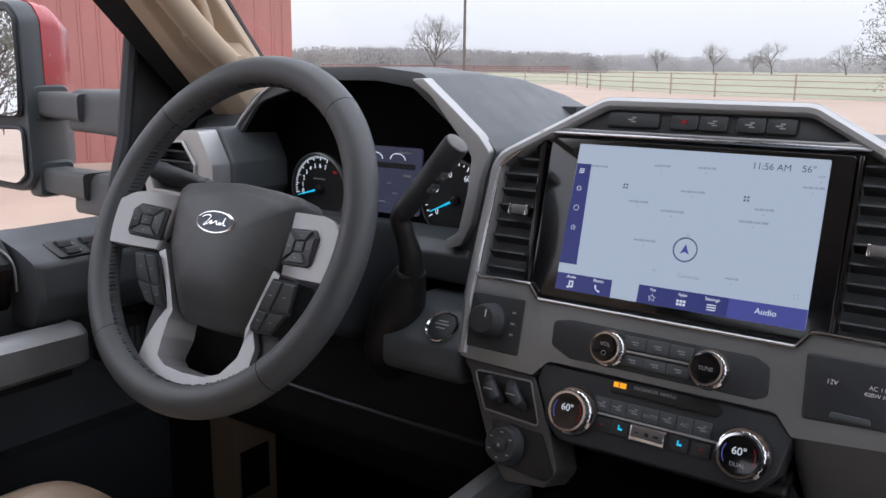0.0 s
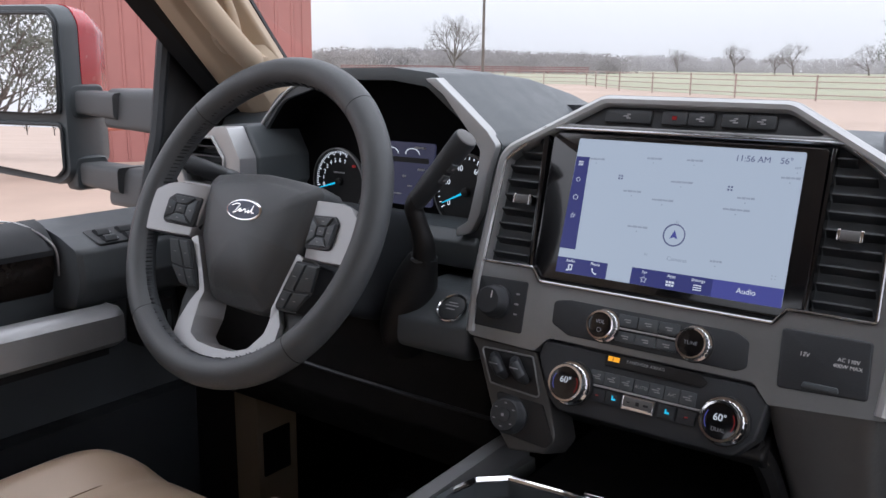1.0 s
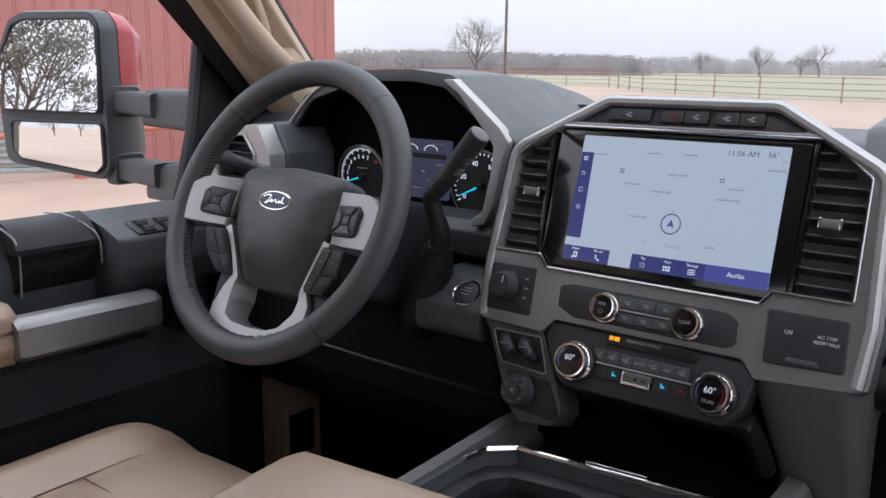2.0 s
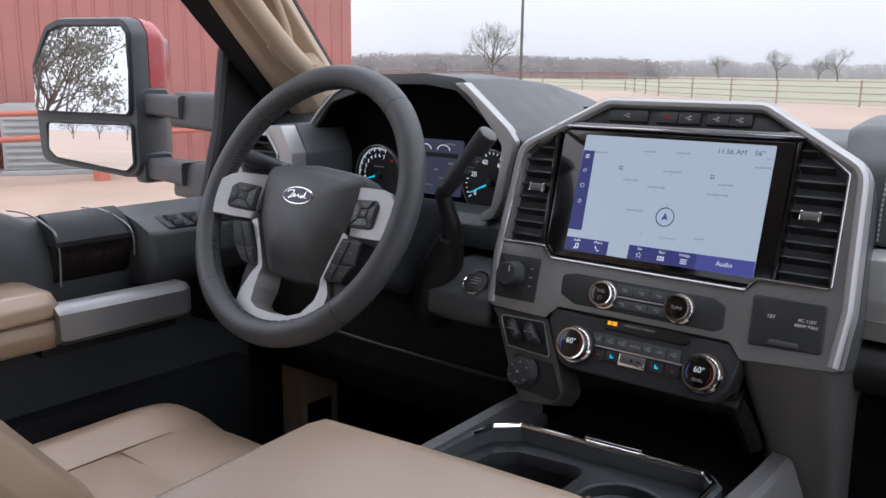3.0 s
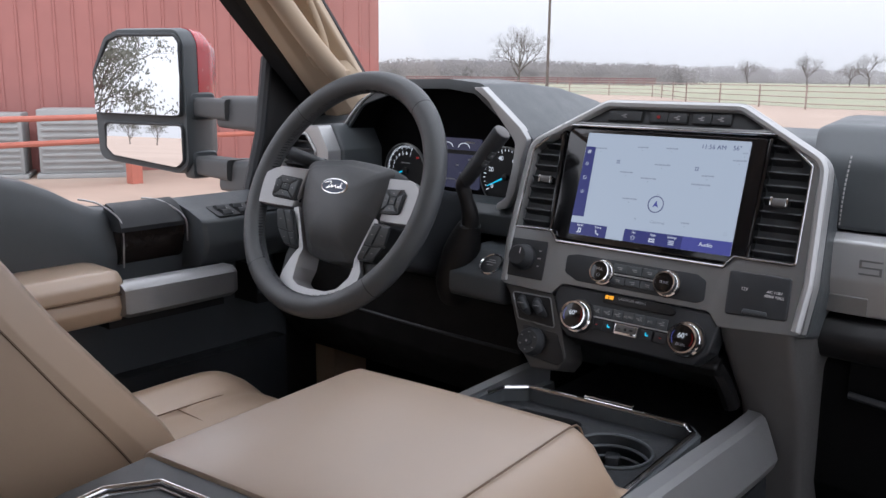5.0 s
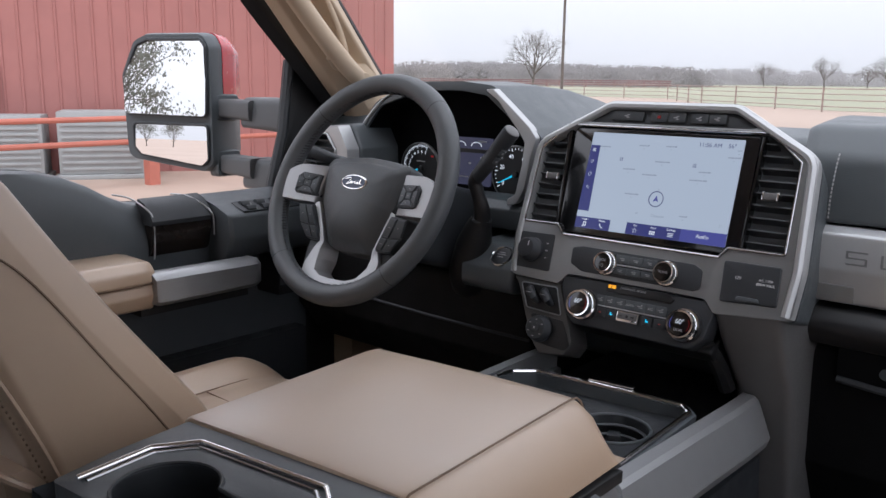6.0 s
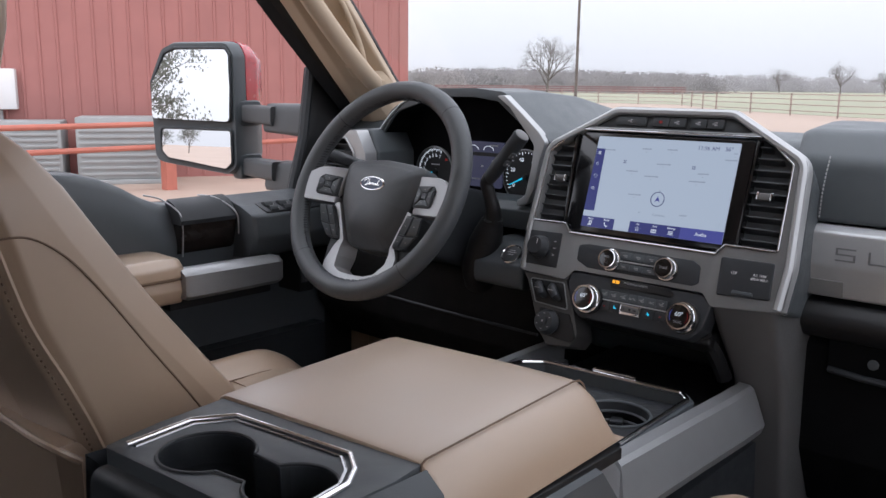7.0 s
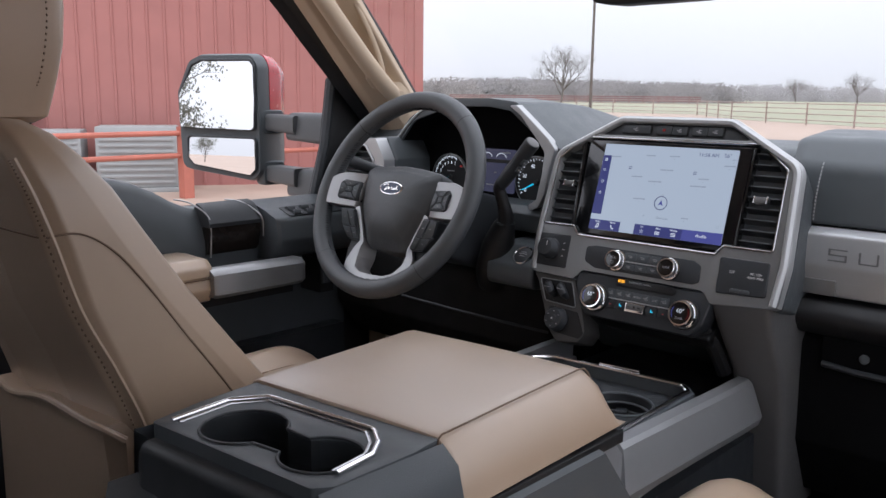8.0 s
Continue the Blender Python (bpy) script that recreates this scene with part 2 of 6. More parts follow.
def words(name, text, size, m, mat, parent, align="CENTER", depth=0.0002):
    cu = bpy.data.curves.new(name, "FONT")
    cu.body, cu.size, cu.align_x, cu.align_y, cu.extrude = text, size, align, "CENTER", depth
    tmp = bpy.data.objects.new(name, cu)
    me = bpy.data.meshes.new_from_object(tmp)
    bpy.data.objects.remove(tmp)
    me.transform(m)
    me.materials.clear()
    me.materials.append(mat)
    ob = new(name, me)
    ob.parent = parent
    ob.matrix_parent_inverse = origin_of(parent).inverted()
    return ob


def bars(name, rects, z, m, mat, parent, label=""):
    """Small flat marks: (x, y, width, height)."""
    bm = B()
    for x, y, w, h in rects:
        box(bm, (x - w / 2, y - h / 2, z), (x + w / 2, y + h / 2, z + 0.0003), 0)
    bmesh.ops.transform(bm, matrix=m, verts=bm.verts[:])
    return part(name, bm, mat, parent, label, 0)


def along_table(v, table):
    """A value read off a table of (place, value), straight between its rows."""
    if v <= table[0][0]:
        return table[0][1]
    for (a, p), (b, q) in zip(table, table[1:]):
        if v <= b:
            return p + (q - p) * (v - a) / (b - a)
    return table[-1][1]


def spot(x, y, z=0.0):
    return Matrix.Translation((x, y, z))

# ---- frames of reference ----
FA = math.atan(0.35)
F = Matrix(((1, 0, 0, 0), (0, math.sin(FA), -math.cos(FA), 0.957), (0, math.cos(FA), math.sin(FA), 1.521), (0, 0, 0, 1)))
WA = 0.4573
W = Matrix(((1, 0, 0, -0.4366), (0, math.sin(WA), -math.cos(WA), 0.8144), (0, math.cos(WA), math.sin(WA), 1.5639), (0, 0, 0, 1)))
BACK = Matrix(((1, 0, 0, 0), (0, 0, -1, 0), (0, 1, 0, 0), (0, 0, 0, 1)))  # upright, facing the rear

# ---- the ground, field and distance ----
bm = B()
box(bm, (-900, -900, -0.6), (900, 900, 0.0), 0)
structure("ground", bm, M_GROUND, "pale tan gravel yard running to the horizon", "ground", 0)
bm = B()
plate(bm, [(-260, 170), (-150, 92), (-42, 84), (-29, 67), (-17, 58), (60, 40), (260, 20), (700, 200), (300, 700), (-700, 600)], [], 0.004, 0.02, None, 0)
structure("field", bm, M_FIELD, "dry pale green winter pasture behind the fence", "field", 0)


def barn():
    t = thing("barn", (-11.5, 12.0, 0), "faded red ribbed metal barn with a white corner trim", "building")
    a, b = Vector((-11.5, 12.0, 0)), Vector((-21.5, -4.0, 0))
    d = (b - a).normalized()
    n = Vector((-d.y, d.x, 0))
    n = n if n.x > 0 else -n
    L, H = (b - a).length, 6.2
    m = Matrix(((d.x, 0, n.x, a.x), (d.y, 0, n.y, a.y), (0, 1, 0, 0), (0, 0, 0, 1)))
    bm = B()
    box(bm, (0, 0, -7), (L, H, 0), 0, m)
    part("wall", bm, M_BARN, t)
    k = int(L / 0.3)
    rib = B()
    plate(rib, [(-0.03, 0), (-0.017, 0.022), (0.017, 0.022), (0.03, 0)], [], 0, H - 0.1, None, 0)
    rib_mesh = finish("rib", rib, M_BARN, 0)
    for i in range(1, k):
        p = a + d * (i * 0.3)
        ob = new("rib", rib_mesh)
        ob.parent = t
        ob.matrix_parent_inverse = origin_of(t).inverted()
        ob.matrix_basis = Matrix(((d.x, n.x, 0, p.x), (d.y, n.y, 0, p.y), (0, 0, 1, 0.05), (0, 0, 0, 1)))
    bm = B()
    box(bm, (-0.06, 0, -0.2), (0.12, H, 0.03), 0.005, m)
    part("corner_trim", bm, M_BARN, t)
    bm = B()
    box(bm, (-0.5, H, -7.5), (L + 0.5, H + 0.18, 0.5), 0.01, m)
    part("roof", bm, M_AC, t)
    return m


BARN = barn()


def ac_unit(x, w, h, z):
    """x along the barn wall, measured from its corner."""
    p = BARN @ Vector((x, 0, z))
    t = thing("air_conditioner", (p.x, p.y, 0), "weathered grey outdoor air conditioning unit by a red barn", "air conditioner", "units by the barn")
    bm = B()
    box(bm, (x - w / 2, 0.08, z), (x + w / 2, h, z + 0.8), 0.03, BARN)
    part("housing", bm, M_AC, t)
    for i in range(9):
        bm = B()
        yy = 0.18 + i * (h - 0.3) / 8
        box(bm, (x - w / 2 + 0.06, yy - 0.025, z + 0.8), (x + w / 2 - 0.06, yy + 0.02, z + 0.825), 0.004, BARN)
        part("louvre", bm, M_AC, t)
    bm = B()
    box(bm, (x - w / 2 - 0.05, 0, z - 0.05), (x + w / 2 + 0.05, 0.08, z + 0.85), 0.01, BARN)
    part("base_pad", bm, M_AC, t)


ac_unit(5.3, 1.35, 1.15, 0.25)
ac_unit(6.75, 1.1, 1.08, 0.25)


def meter_box():
    p = BARN @ Vector((7.28, 0, 0))
    t = thing("electrical_box", (p.x, p.y, 1.3), "pale grey electrical box fixed to the barn wall", "box")
    bm = B()
    box(bm, (7.0, 1.25, 0.0), (7.55, 1.95, 0.2), 0.02, BARN)
    part("case", bm, M_WHITE, t)
    bm = B()
    tube(bm, [BARN @ Vector((7.28, 1.25, 0.08)), BARN @ Vector((7.28, 0.0, 0.08))], 0.03, 8)
    part("conduit", bm, M_AC, t)


meter_box()


def leafy_tree(name, x, y, h, seed, label, leaves=0, spread=0.5, mat=M_TWIG, twigs=False):
    rnd = random.Random(seed)
    t = thing(name, (x, y, 0), label, "tree")
    bm, tips = B(), []
    counts, lengths = (8, 4, 3, 3), (0.34, 0.36, 0.22, 0.14, 0.09)

    def limb(p, d, r, depth):
        pts, length = [p], h * lengths[depth] * rnd.uniform(0.8, 1.15)
        for i in range(4):
            d = (d + Vector((rnd.uniform(-1, 1), rnd.uniform(-1, 1), rnd.uniform(-0.3, 0.7))) * 0.14).normalized()
            pts.append(pts[-1] + d * length / 4)
        tube(bm, pts, [r * (1 - 0.15 * i) for i in range(5)], 8 if depth == 0 else 4)
        if depth == 4:
            tips.extend((pts[-1], pts[2]))
            return
        side = d.orthogonal().normalized()
        a0 = rnd.uniform(0, 6.28)
        for k in range(counts[depth]):
            a = a0 + 6.283 * k / counts[depth] + rnd.uniform(-0.4, 0.4)
            u = Matrix.Rotation(a, 3, d) @ side
            out = (d + u * rnd.uniform(0.5, 1.25) * spread * 1.7 + Vector((0, 0, 0.12))).normalized()
            limb(pts[rnd.choice((2, 3, 3, 4, 4))], out, r * 0.52, depth + 1)

    limb(Vector((x, y, -0.1)), Vector((0, 0, 1)), h * 0.024, 0)
    part("trunk", bm, M_BARK, t, smooth=0)
    if leaves:
        bm = B()
        for p in tips:
            for k in range(leaves):
                q = p + Vector((rnd.gauss(0, 1), rnd.gauss(0, 1), rnd.gauss(0, 1))) * h * 0.025
                m = Matrix.Translation(q) @ Euler((rnd.uniform(0, 6), rnd.uniform(0, 6), rnd.uniform(0, 6))).to_matrix().to_4x4()
                if twigs:
                    s = h * rnd.uniform(0.012, 0.026)
                    shape = ((-s, 0, 0), (s, -s * 0.05, 0), (s, s * 0.05, 0))
                else:
                    s = h * rnd.uniform(0.0035, 0.0065)
                    shape = ((-s * 2, 0, 0), (0, -s, s * 0.3), (s * 2, 0, 0), (0, s, s * 0.3))
                bm.faces.new([bm.verts.new(m @ Vector(c)) for c in shape])
        part("crown", bm, mat, t, smooth=0)


leafy_tree("bare_tree", -106.6, 150, 12.5, 11, "tall bare winter tree standing in the field", 6, 0.6, M_BARK, True)
leafy_tree("evergreen_oak", -16.9, -41.5, 10.5, 8, "grey-green leafy oak standing behind the truck", 13, 0.55, M_LEAF)
for tx, ty, sd in ((-50.5, -151.7, 21), (-46.3, -152.4, 22), (-41.8, -153.0, 23)):
    leafy_tree("yard_tree", tx, ty, 4.6, sd, "small dark tree standing far behind the truck", 9, 0.45, M_LEAF)
leafy_tree("field_oak", -5.2, 60.0, 8.0, 31, "leafy dark oak beside the far end of the yard", 8, 0.7, M_LEAF)


def far_woods(name, y0, x0, x1, hmin, hmax, count, seed, label, mat=M_TWIG):
    rnd = random.Random(seed)
    bm = B()
    for i in range(count):
        x = rnd.uniform(x0, x1)
        y = y0 + rnd.uniform(0, 40)
        h = rnd.uniform(hmin, hmax) * (0.90 + 0.06 * math.sin(x * 0.05) + 0.06 * math.sin(x * 0.21)) * (0.82 + 0.18 * min(1.0, abs(x + 118) / 50))
        w = rnd.uniform(0.22, 0.38)
        for k in range(45):
            a, u = rnd.uniform(0, 6.28), rnd.random() ** 0.5
            zz = rnd.random() ** 1.4
            q = Vector((x + h * w * u * math.cos(a) * math.sin(0.4 + 2.5 * zz), y + h * w * u * math.sin(a), h * (0.03 + 0.97 * zz)))
            s = h * rnd.uniform(0.010, 0.024)
            m = Matrix.Translation(q) @ Euler((rnd.uniform(-0.6, 0.6), rnd.uniform(-0.6, 0.6), rnd.uniform(0, 6))).to_matrix().to_4x4()
            vs = [bm.verts.new(m @ Vector(c)) for c in ((-s * 0.35, 0, -s * 2), (s * 0.35, 0, -s * 2), (s * 0.2, 0, s * 2.4))]
            bm.faces.new(vs)
        for k in range(56):
            q = Vector((x + rnd.gauss(0, h * 0.2), y + rnd.gauss(0, h * 0.2), h * (0.02 + 0.84 * rnd.random() ** 1.15)))
            s = h * rnd.uniform(0.025, 0.060)
            m = Matrix.Translation(q) @ Euler((math.pi / 2 + rnd.uniform(-0.3, 0.3), 0, rnd.uniform(-0.5, 0.5))).to_matrix().to_4x4() @ Matrix.Rotation(rnd.uniform(0, 6), 4, "Z")
            bm.faces.new([bm.verts.new(m @ Vector(c)) for c in ((-s, 0, 0), (-s * 0.2, -s * 0.8, 0), (s, 0, 0), (s * 0.3, s * 0.7, 0))])
    return tagged(part(name, bm, mat, None, "", 0), label, "woods", "", "stuff")


# both belts of woods take their haze from the paled twig colours
far_woods("near_woods", 240, -330, -121, 7.0, 10.2, 1300, 5, "bare winter woods along the field, paled in colour for haze")
far_woods("far_woods", 520, -520, 420, 8, 13, 2000, 6, "distant line of bare trees with haze put into their colour", M_HAZE)


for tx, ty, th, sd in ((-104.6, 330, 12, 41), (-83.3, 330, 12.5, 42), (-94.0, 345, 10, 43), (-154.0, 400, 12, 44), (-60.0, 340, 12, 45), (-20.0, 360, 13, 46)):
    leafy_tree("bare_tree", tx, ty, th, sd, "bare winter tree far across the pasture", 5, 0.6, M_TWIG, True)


def utility_pole():
    t = thing("utility_pole", (-39.4, 60, 0), "tall thin grey wooden utility pole", "pole")
    bm = B()
    tube(bm, [(-39.4, 60, -0.1), (-39.35, 60, 14)], [0.13, 0.09], 10)
    part("shaft", bm, M_BARK, t)


utility_pole()


def pipe_fence():
    t = thing("pipe_fence", (-17, 52, 0), "long rust-brown pipe fence along the pasture", "fence")
    pts = [(-78, 86), (-40, 80), (-29, 64), (-17, 55), (25, 40), (80, 26)]
    for (x0, y0), (x1, y1) in zip(pts, pts[1:]):
        L = math.hypot(x1 - x0, y1 - y0)
        k = max(int(L / 5), 1)
        for i in range(k):
            x, y = x0 + (x1 - x0) * i / k, y0 + (y1 - y0) * i / k
            bm = B()
            tube(bm, [(x, y, -0.1), (x, y, 1.5)], 0.06, 6)
            part("post", bm, M_FENCE, t)
        for z in (0.35, 0.75, 1.1, 1.42):
            bm = B()
            tube(bm, [(x0, y0, z), (x1, y1, z)], 0.03, 6)
            part("rail", bm, M_FENCE, t)


pipe_fence()


def red_fence():
    t = thing("board_fence", (-149, 250, 0), "long low dull maroon board fence far across the field", "fence")
    for z in (0.5, 1.1, 1.7):
        bm = B()
        box(bm, (-215, 232, z), (-116, 232.1, z + 0.34), 0)
        part("board", bm, M_MAROON, t)
    for i in range(20):
        bm = B()
        box(bm, (-215 + 5 * i, 232.1, -0.1), (-214.7 + 5 * i, 232.3, 2.1), 0)
        part("post", bm, M_MAROON, t)


red_fence()


def yard_rail():
    t = thing("pipe_railing", (-12.2, 6.0, 0), "faded red pipe railing in front of the barn", "railing")
    a, b = Vector((-12.29, 3.31, 0)), Vector((-12.11, 8.65, 0))
    for s in (0.0, 0.72):
        p = a.lerp(b, s)
        bm = B()
        box(bm, (p.x - 0.09, p.y - 0.09, -0.1), (p.x + 0.09, p.y + 0.09, 1.18), 0.02)
        part("post", bm, M_PIPE, t)
    for z in (0.709, 1.077):
        bm = B()
        tube(bm, [a + Vector((0, -1.7, z)), b + Vector((0, 1.3, z))], 0.043, 8)
        part("rail", bm, M_PIPE, t)


yard_rail()

# ---- the cab shell ----
bm = B()
box(bm, (-0.86, -1.3, 0.80), (0.86, 1.75, 0.86), 0.01)
structure("floor", bm, M_CARPET, "black carpeted cab floor", "floor")
bm = B()
box(bm, (-0.80, -1.3, 2.04), (0.80, 0.72, 2.08), 0.01)
structure("ceiling", bm, M_HEAD, "light headliner of the cab", "ceiling")
# unseen wall; the small opening holds back light on the seat
bm = B()
box(bm, (-0.92, -1.36, 0.80), (0.92, -1.30, 1.66), 0.01)
box(bm, (-0.92, -1.36, 1.66), (-0.40, -1.30, 2.08), 0.01)
box(bm, (0.40, -1.36, 1.66), (0.92, -1.30, 2.08), 0.01)
box(bm, (-0.40, -1.36, 1.90), (0.40, -1.30, 2.08), 0.01)
structure("wall_rear", bm, M_CHAR2, "unseen rear cab wall, its opening kept small to limit light", "wall")
# unseen side, solid at the rear, sill raised to darken the lower dash
bm = B()
box(bm, (0.86, -1.3, 0.80), (0.92, -0.35, 2.08), 0.01)
box(bm, (0.86, 1.00, 0.80), (0.92, 1.75, 1.55), 0.01)
box(bm, (0.86, -0.35, 0.80), (0.92, 1.00, 1.44), 0.01)
structure("wall_passenger", bm, M_CHAR2, "unseen passenger side, closed around one opening to limit light", "wall")
# unseen and without a window: added to darken the driver's seat
bm = B()
box(bm, (-0.945, -1.3, 0.80), (-0.86, -0.62, 2.08), 0.01)
structure("wall_driver_rear", bm, M_CHAR2, "unseen solid rear side wall, added to block light behind the driver", "wall")
bm = B()
box(bm, (-0.86, 1.75, 0.80), (0.86, 1.80, 1.60), 0.01)
structure("firewall", bm, M_BLACK, "black firewall ahead of the dashboard", "wall")
bm = B()
box(bm, (-0.92, 1.02, 0.80), (-0.86, 1.80, 1.53), 0.01)
structure("wall_driver_front", bm, M_BLACK, "dark cab side ahead of the driver's door", "wall")


def pane(name, pts, label):
    bm = B()
    vs = [bm.verts.new(p) for p in pts]
    f = bm.faces.new(vs)
    g = bmesh.ops.extrude_face_region(bm, geom=[f], use_keep_orig=True)["geom"]
    f.normal_update()
    bmesh.ops.translate(bm, vec=f.normal * 0.004, verts=[v for v in g if isinstance(v, bmesh.types.BMVert)])
    ob = structure(name, bm, M_GLASS, label, "window", 0)
    ob.visible_shadow = False
    return ob


pane("window_windshield", [(-0.92, 1.76, 1.58), (0.92, 1.76, 1.58), (0.86, 0.74, 2.07), (-0.86, 0.74, 2.07)], "clear laminated windshield glass")


# ---- dashboard ----
def dashboard():
    t = thing("dashboard", (0, 1.2, 1.2), "dark charcoal soft-trim truck dashboard with silver trim", "dashboard")
    prof = rounded([(1.75, 1.58), (1.5, 1.65), (1.25, 1.667), (1.13, 1.655), (1.11, 1.42), (1.16, 1.25), (1.75, 1.25)], [0.02, 0.1, 0.1, 0.04, 0.03, 0.05, 0.02])
    bm = B()
    extrude_x(bm, prof, -0.86, 0.86)
    part("body", bm, M_CHAR, t)
    # driver's lower panel
    bm = B()
    extrude_x(bm, rounded([(1.12, 1.455), (1.02, 1.44), (0.985, 1.40), (1.0, 1.27), (1.06, 1.19), (1.2, 1.19), (1.2, 1.455)], 0.02), -0.82, -0.215, 0.012)
    part("knee_panel", bm, M_MATT, t)
    bm = B()
    tube(bm, [(-0.60, 0.992, 1.318), (-0.45, 0.99, 1.315), (-0.30, 0.992, 1.313), (-0.22, 0.995, 1.312)], 0.003, 6)
    part("panel_seam", bm, M_CHAR2, t)
    # start button shelf
    bm = B()
    extrude_x(bm, rounded([(1.12, 1.475), (0.975, 1.470), (0.938, 1.440), (0.935, 1.40), (1.12, 1.38)], [0.01, 0.02, 0.012, 0.02, 0.01]), -0.318, -0.214, 0.008)
    part("start_shelf", bm, M_CHAR, t)
    m = Matrix.Translation((-0.250, 0.955, 1.4565)) @ Euler((radians(40), 0, 0)).to_matrix().to_4x4()
    bm = B()
    lathe(bm, [(0.0200, -0.004), (0.0200, 0.001), (0.0190, 0.0025), (0.0170, 0.0018), (0.0168, -0.004)], m)
    ring = part("start_ring", bm, M_CHROME, t, "chrome ring")
    bm = B()
    lathe(bm, [(0.0166, -0.004), (0.0166, 0.0012), (0.0145, 0.0022), (0, 0.0024)], m)
    b = part("start_button", bm, M_CHAR2, t)
    bars("button_print", [(0, 0.006, 0.012, 0.0015), (0, 0.002, 0.018, 0.0015), (0, -0.003, 0.012, 0.0015)], 0.0024, m, M_GREYPRINT, b)
    # lower slots beside the column
    for i in range(5):
        bm = B()
        box(bm, (-0.29, 1.104, 1.487 + i * 0.009), (-0.222, 1.114, 1.491 + i * 0.009), 0.001)
        part("slot", bm, M_CHAR2, t)
    # driver's end vent
    m = Matrix.Translation((-0.70, 0.962, 1.598)) @ BACK
    oct_o = rounded([(-0.075, 0.004), (-0.05, 0.036), (-0.0055, 0.0453), (0.013, 0.048), (0.052, 0.050), (0.077, 0.0065), (0.0775, -0.03), (0.06, -0.052), (-0.06, -0.05)], 0.008)
    oct_i = rounded([(-0.058, 0.0), (-0.04, 0.026), (-0.0128, 0.032), (0.021, 0.0345), (0.0446, 0.0045), (0.043, -0.018), (0.034, -0.038), (-0.045, -0.036)], 0.003)
    bm = B()
    plate(bm, oct_o, [oct_i], -0.05, 0.0, m, 0.008, 4)
    vent = part("end_vent", bm, M_SILVER_LT, t, "silver vent surround")
    bm = B()
    tube(bm, [m @ Vector((x, y, 0.001)) for x, y in oct_i], 0.0022, 6, True)
    part("vent_line", bm, M_SILVER_LT, vent)
    bm = B()
    plate(bm, [(x * 1.05 + 0.002, y * 1.05) for x, y in oct_o], [], -0.20, -0.030, m, 0.012, 3)
    part("vent_housing", bm, M_CHAR, vent)
    for i in range(4):
        bm = B()
        box(bm, (-0.056, -0.024 + i * 0.014, -0.026), (0.042 - 0.010 * max(0, i - 2), -0.021 + i * 0.014, -0.006), 0.001, m)
        part("vent_slat", bm, M_BLACK if i % 2 else M_CHAR2, vent)
    # passenger side
    bm = B()
    prof = rounded([(1.40, 1.665), (1.22, 1.690), (1.105, 1.680), (1.060, 1.640), (1.045, 1.556), (1.30, 1.54)], [0.05, 0.05, 0.04, 0.04, 0.006, 0.01], 6)
    ys = [(0.160, 0.93), (0.168, 0.975), (0.182, 1.0), (0.30, 1.0), (0.60, 1.0), (0.86, 0.995)]
    cy, cz = 1.22, 1.60
    loft(bm, [[(x + (0.03 * (1.68 - z) / 0.12 if x < 0.25 else 0), cy + (y - cy) * s, cz + (z - cz) * s) for y, z in prof] for x, s in ys])
    pad = part("passenger_pad", bm, M_CHAR, t, "stitched charcoal leather pad")
    for k in range(16):
        bm = B()
        u = k / 16
        p, q = [Vector((0.2165 + 0.0, 1.0425 + 0.024 * v * v, 1.562 + 0.085 * v)) for v in (u, u + 0.04)]
        tube(bm, [p, q], 0.0012, 6)
        part("stitch", bm, M_GREYPRINT, pad)
    bm = B()
    prof = rounded([(1.045, 1.553), (1.028, 1.545), (1.022, 1.50), (1.030, 1.455), (1.07, 1.452), (1.07, 1.553)], [0.004, 0.01, 0.02, 0.006, 0.002, 0.002])
    extrude_x(bm, prof, 0.207, 0.86, 0.004)
    band = part("trim_band", bm, M_SILVER_LT, t, "satin silver trim band")
    bm = B()
    extrude_x(bm, rounded([(1.0285, 1.481), (1.024, 1.479), (1.026, 1.457), (1.031, 1.456)], 0.001), 0.214, 0.262, 0.001)
    part("trim_lug", bm, M_SILVER, band)
    mm = Matrix.Translation((0, 1.0225, 0)) @ BACK
    # embossing shares the band's silver; the darker tone paints its relief shading
    glyphs = [[(0.262, 1.5255, 0.026, 0.0022), (0.2505, 1.5215, 0.003, 0.006), (0.262, 1.5175, 0.026, 0.0022), (0.2735, 1.5135, 0.003, 0.006), (0.262, 1.5095, 0.026, 0.0022)], [(0.292, 1.518, 0.003, 0.015), (0.304, 1.5095, 0.026, 0.0022), (0.316, 1.518, 0.003, 0.015)]]
    for g in glyphs:
        bars("relief_shade_mark", g, 0.0005, mm, M_SILVER, band)
    bm = B()
    extrude_x(bm, rounded([(1.10, 1.452), (1.03, 1.448), (1.008, 1.425), (1.03, 1.395), (1.10, 1.39)], [0.004, 0.02, 0.02, 0.02, 0.004], 6), 0.205, 0.86, 0.012)
    part("ledge", bm, M_BLACK, t)
    # charcoal glove box and latch plate, coloured near-black to hold their shade
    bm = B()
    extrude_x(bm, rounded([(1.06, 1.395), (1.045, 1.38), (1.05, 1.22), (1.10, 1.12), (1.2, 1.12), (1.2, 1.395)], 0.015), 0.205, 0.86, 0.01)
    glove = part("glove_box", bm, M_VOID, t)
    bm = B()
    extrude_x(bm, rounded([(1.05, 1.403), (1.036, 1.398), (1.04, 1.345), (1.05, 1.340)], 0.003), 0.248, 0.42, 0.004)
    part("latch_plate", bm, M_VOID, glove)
    bm = B()
    tube(bm, [(0.250, 1.036, 1.352), (0.30, 1.032, 1.349), (0.42, 1.032, 1.347)], 0.005, 8)
    part("latch_lip", bm, M_CHAR2, glove)
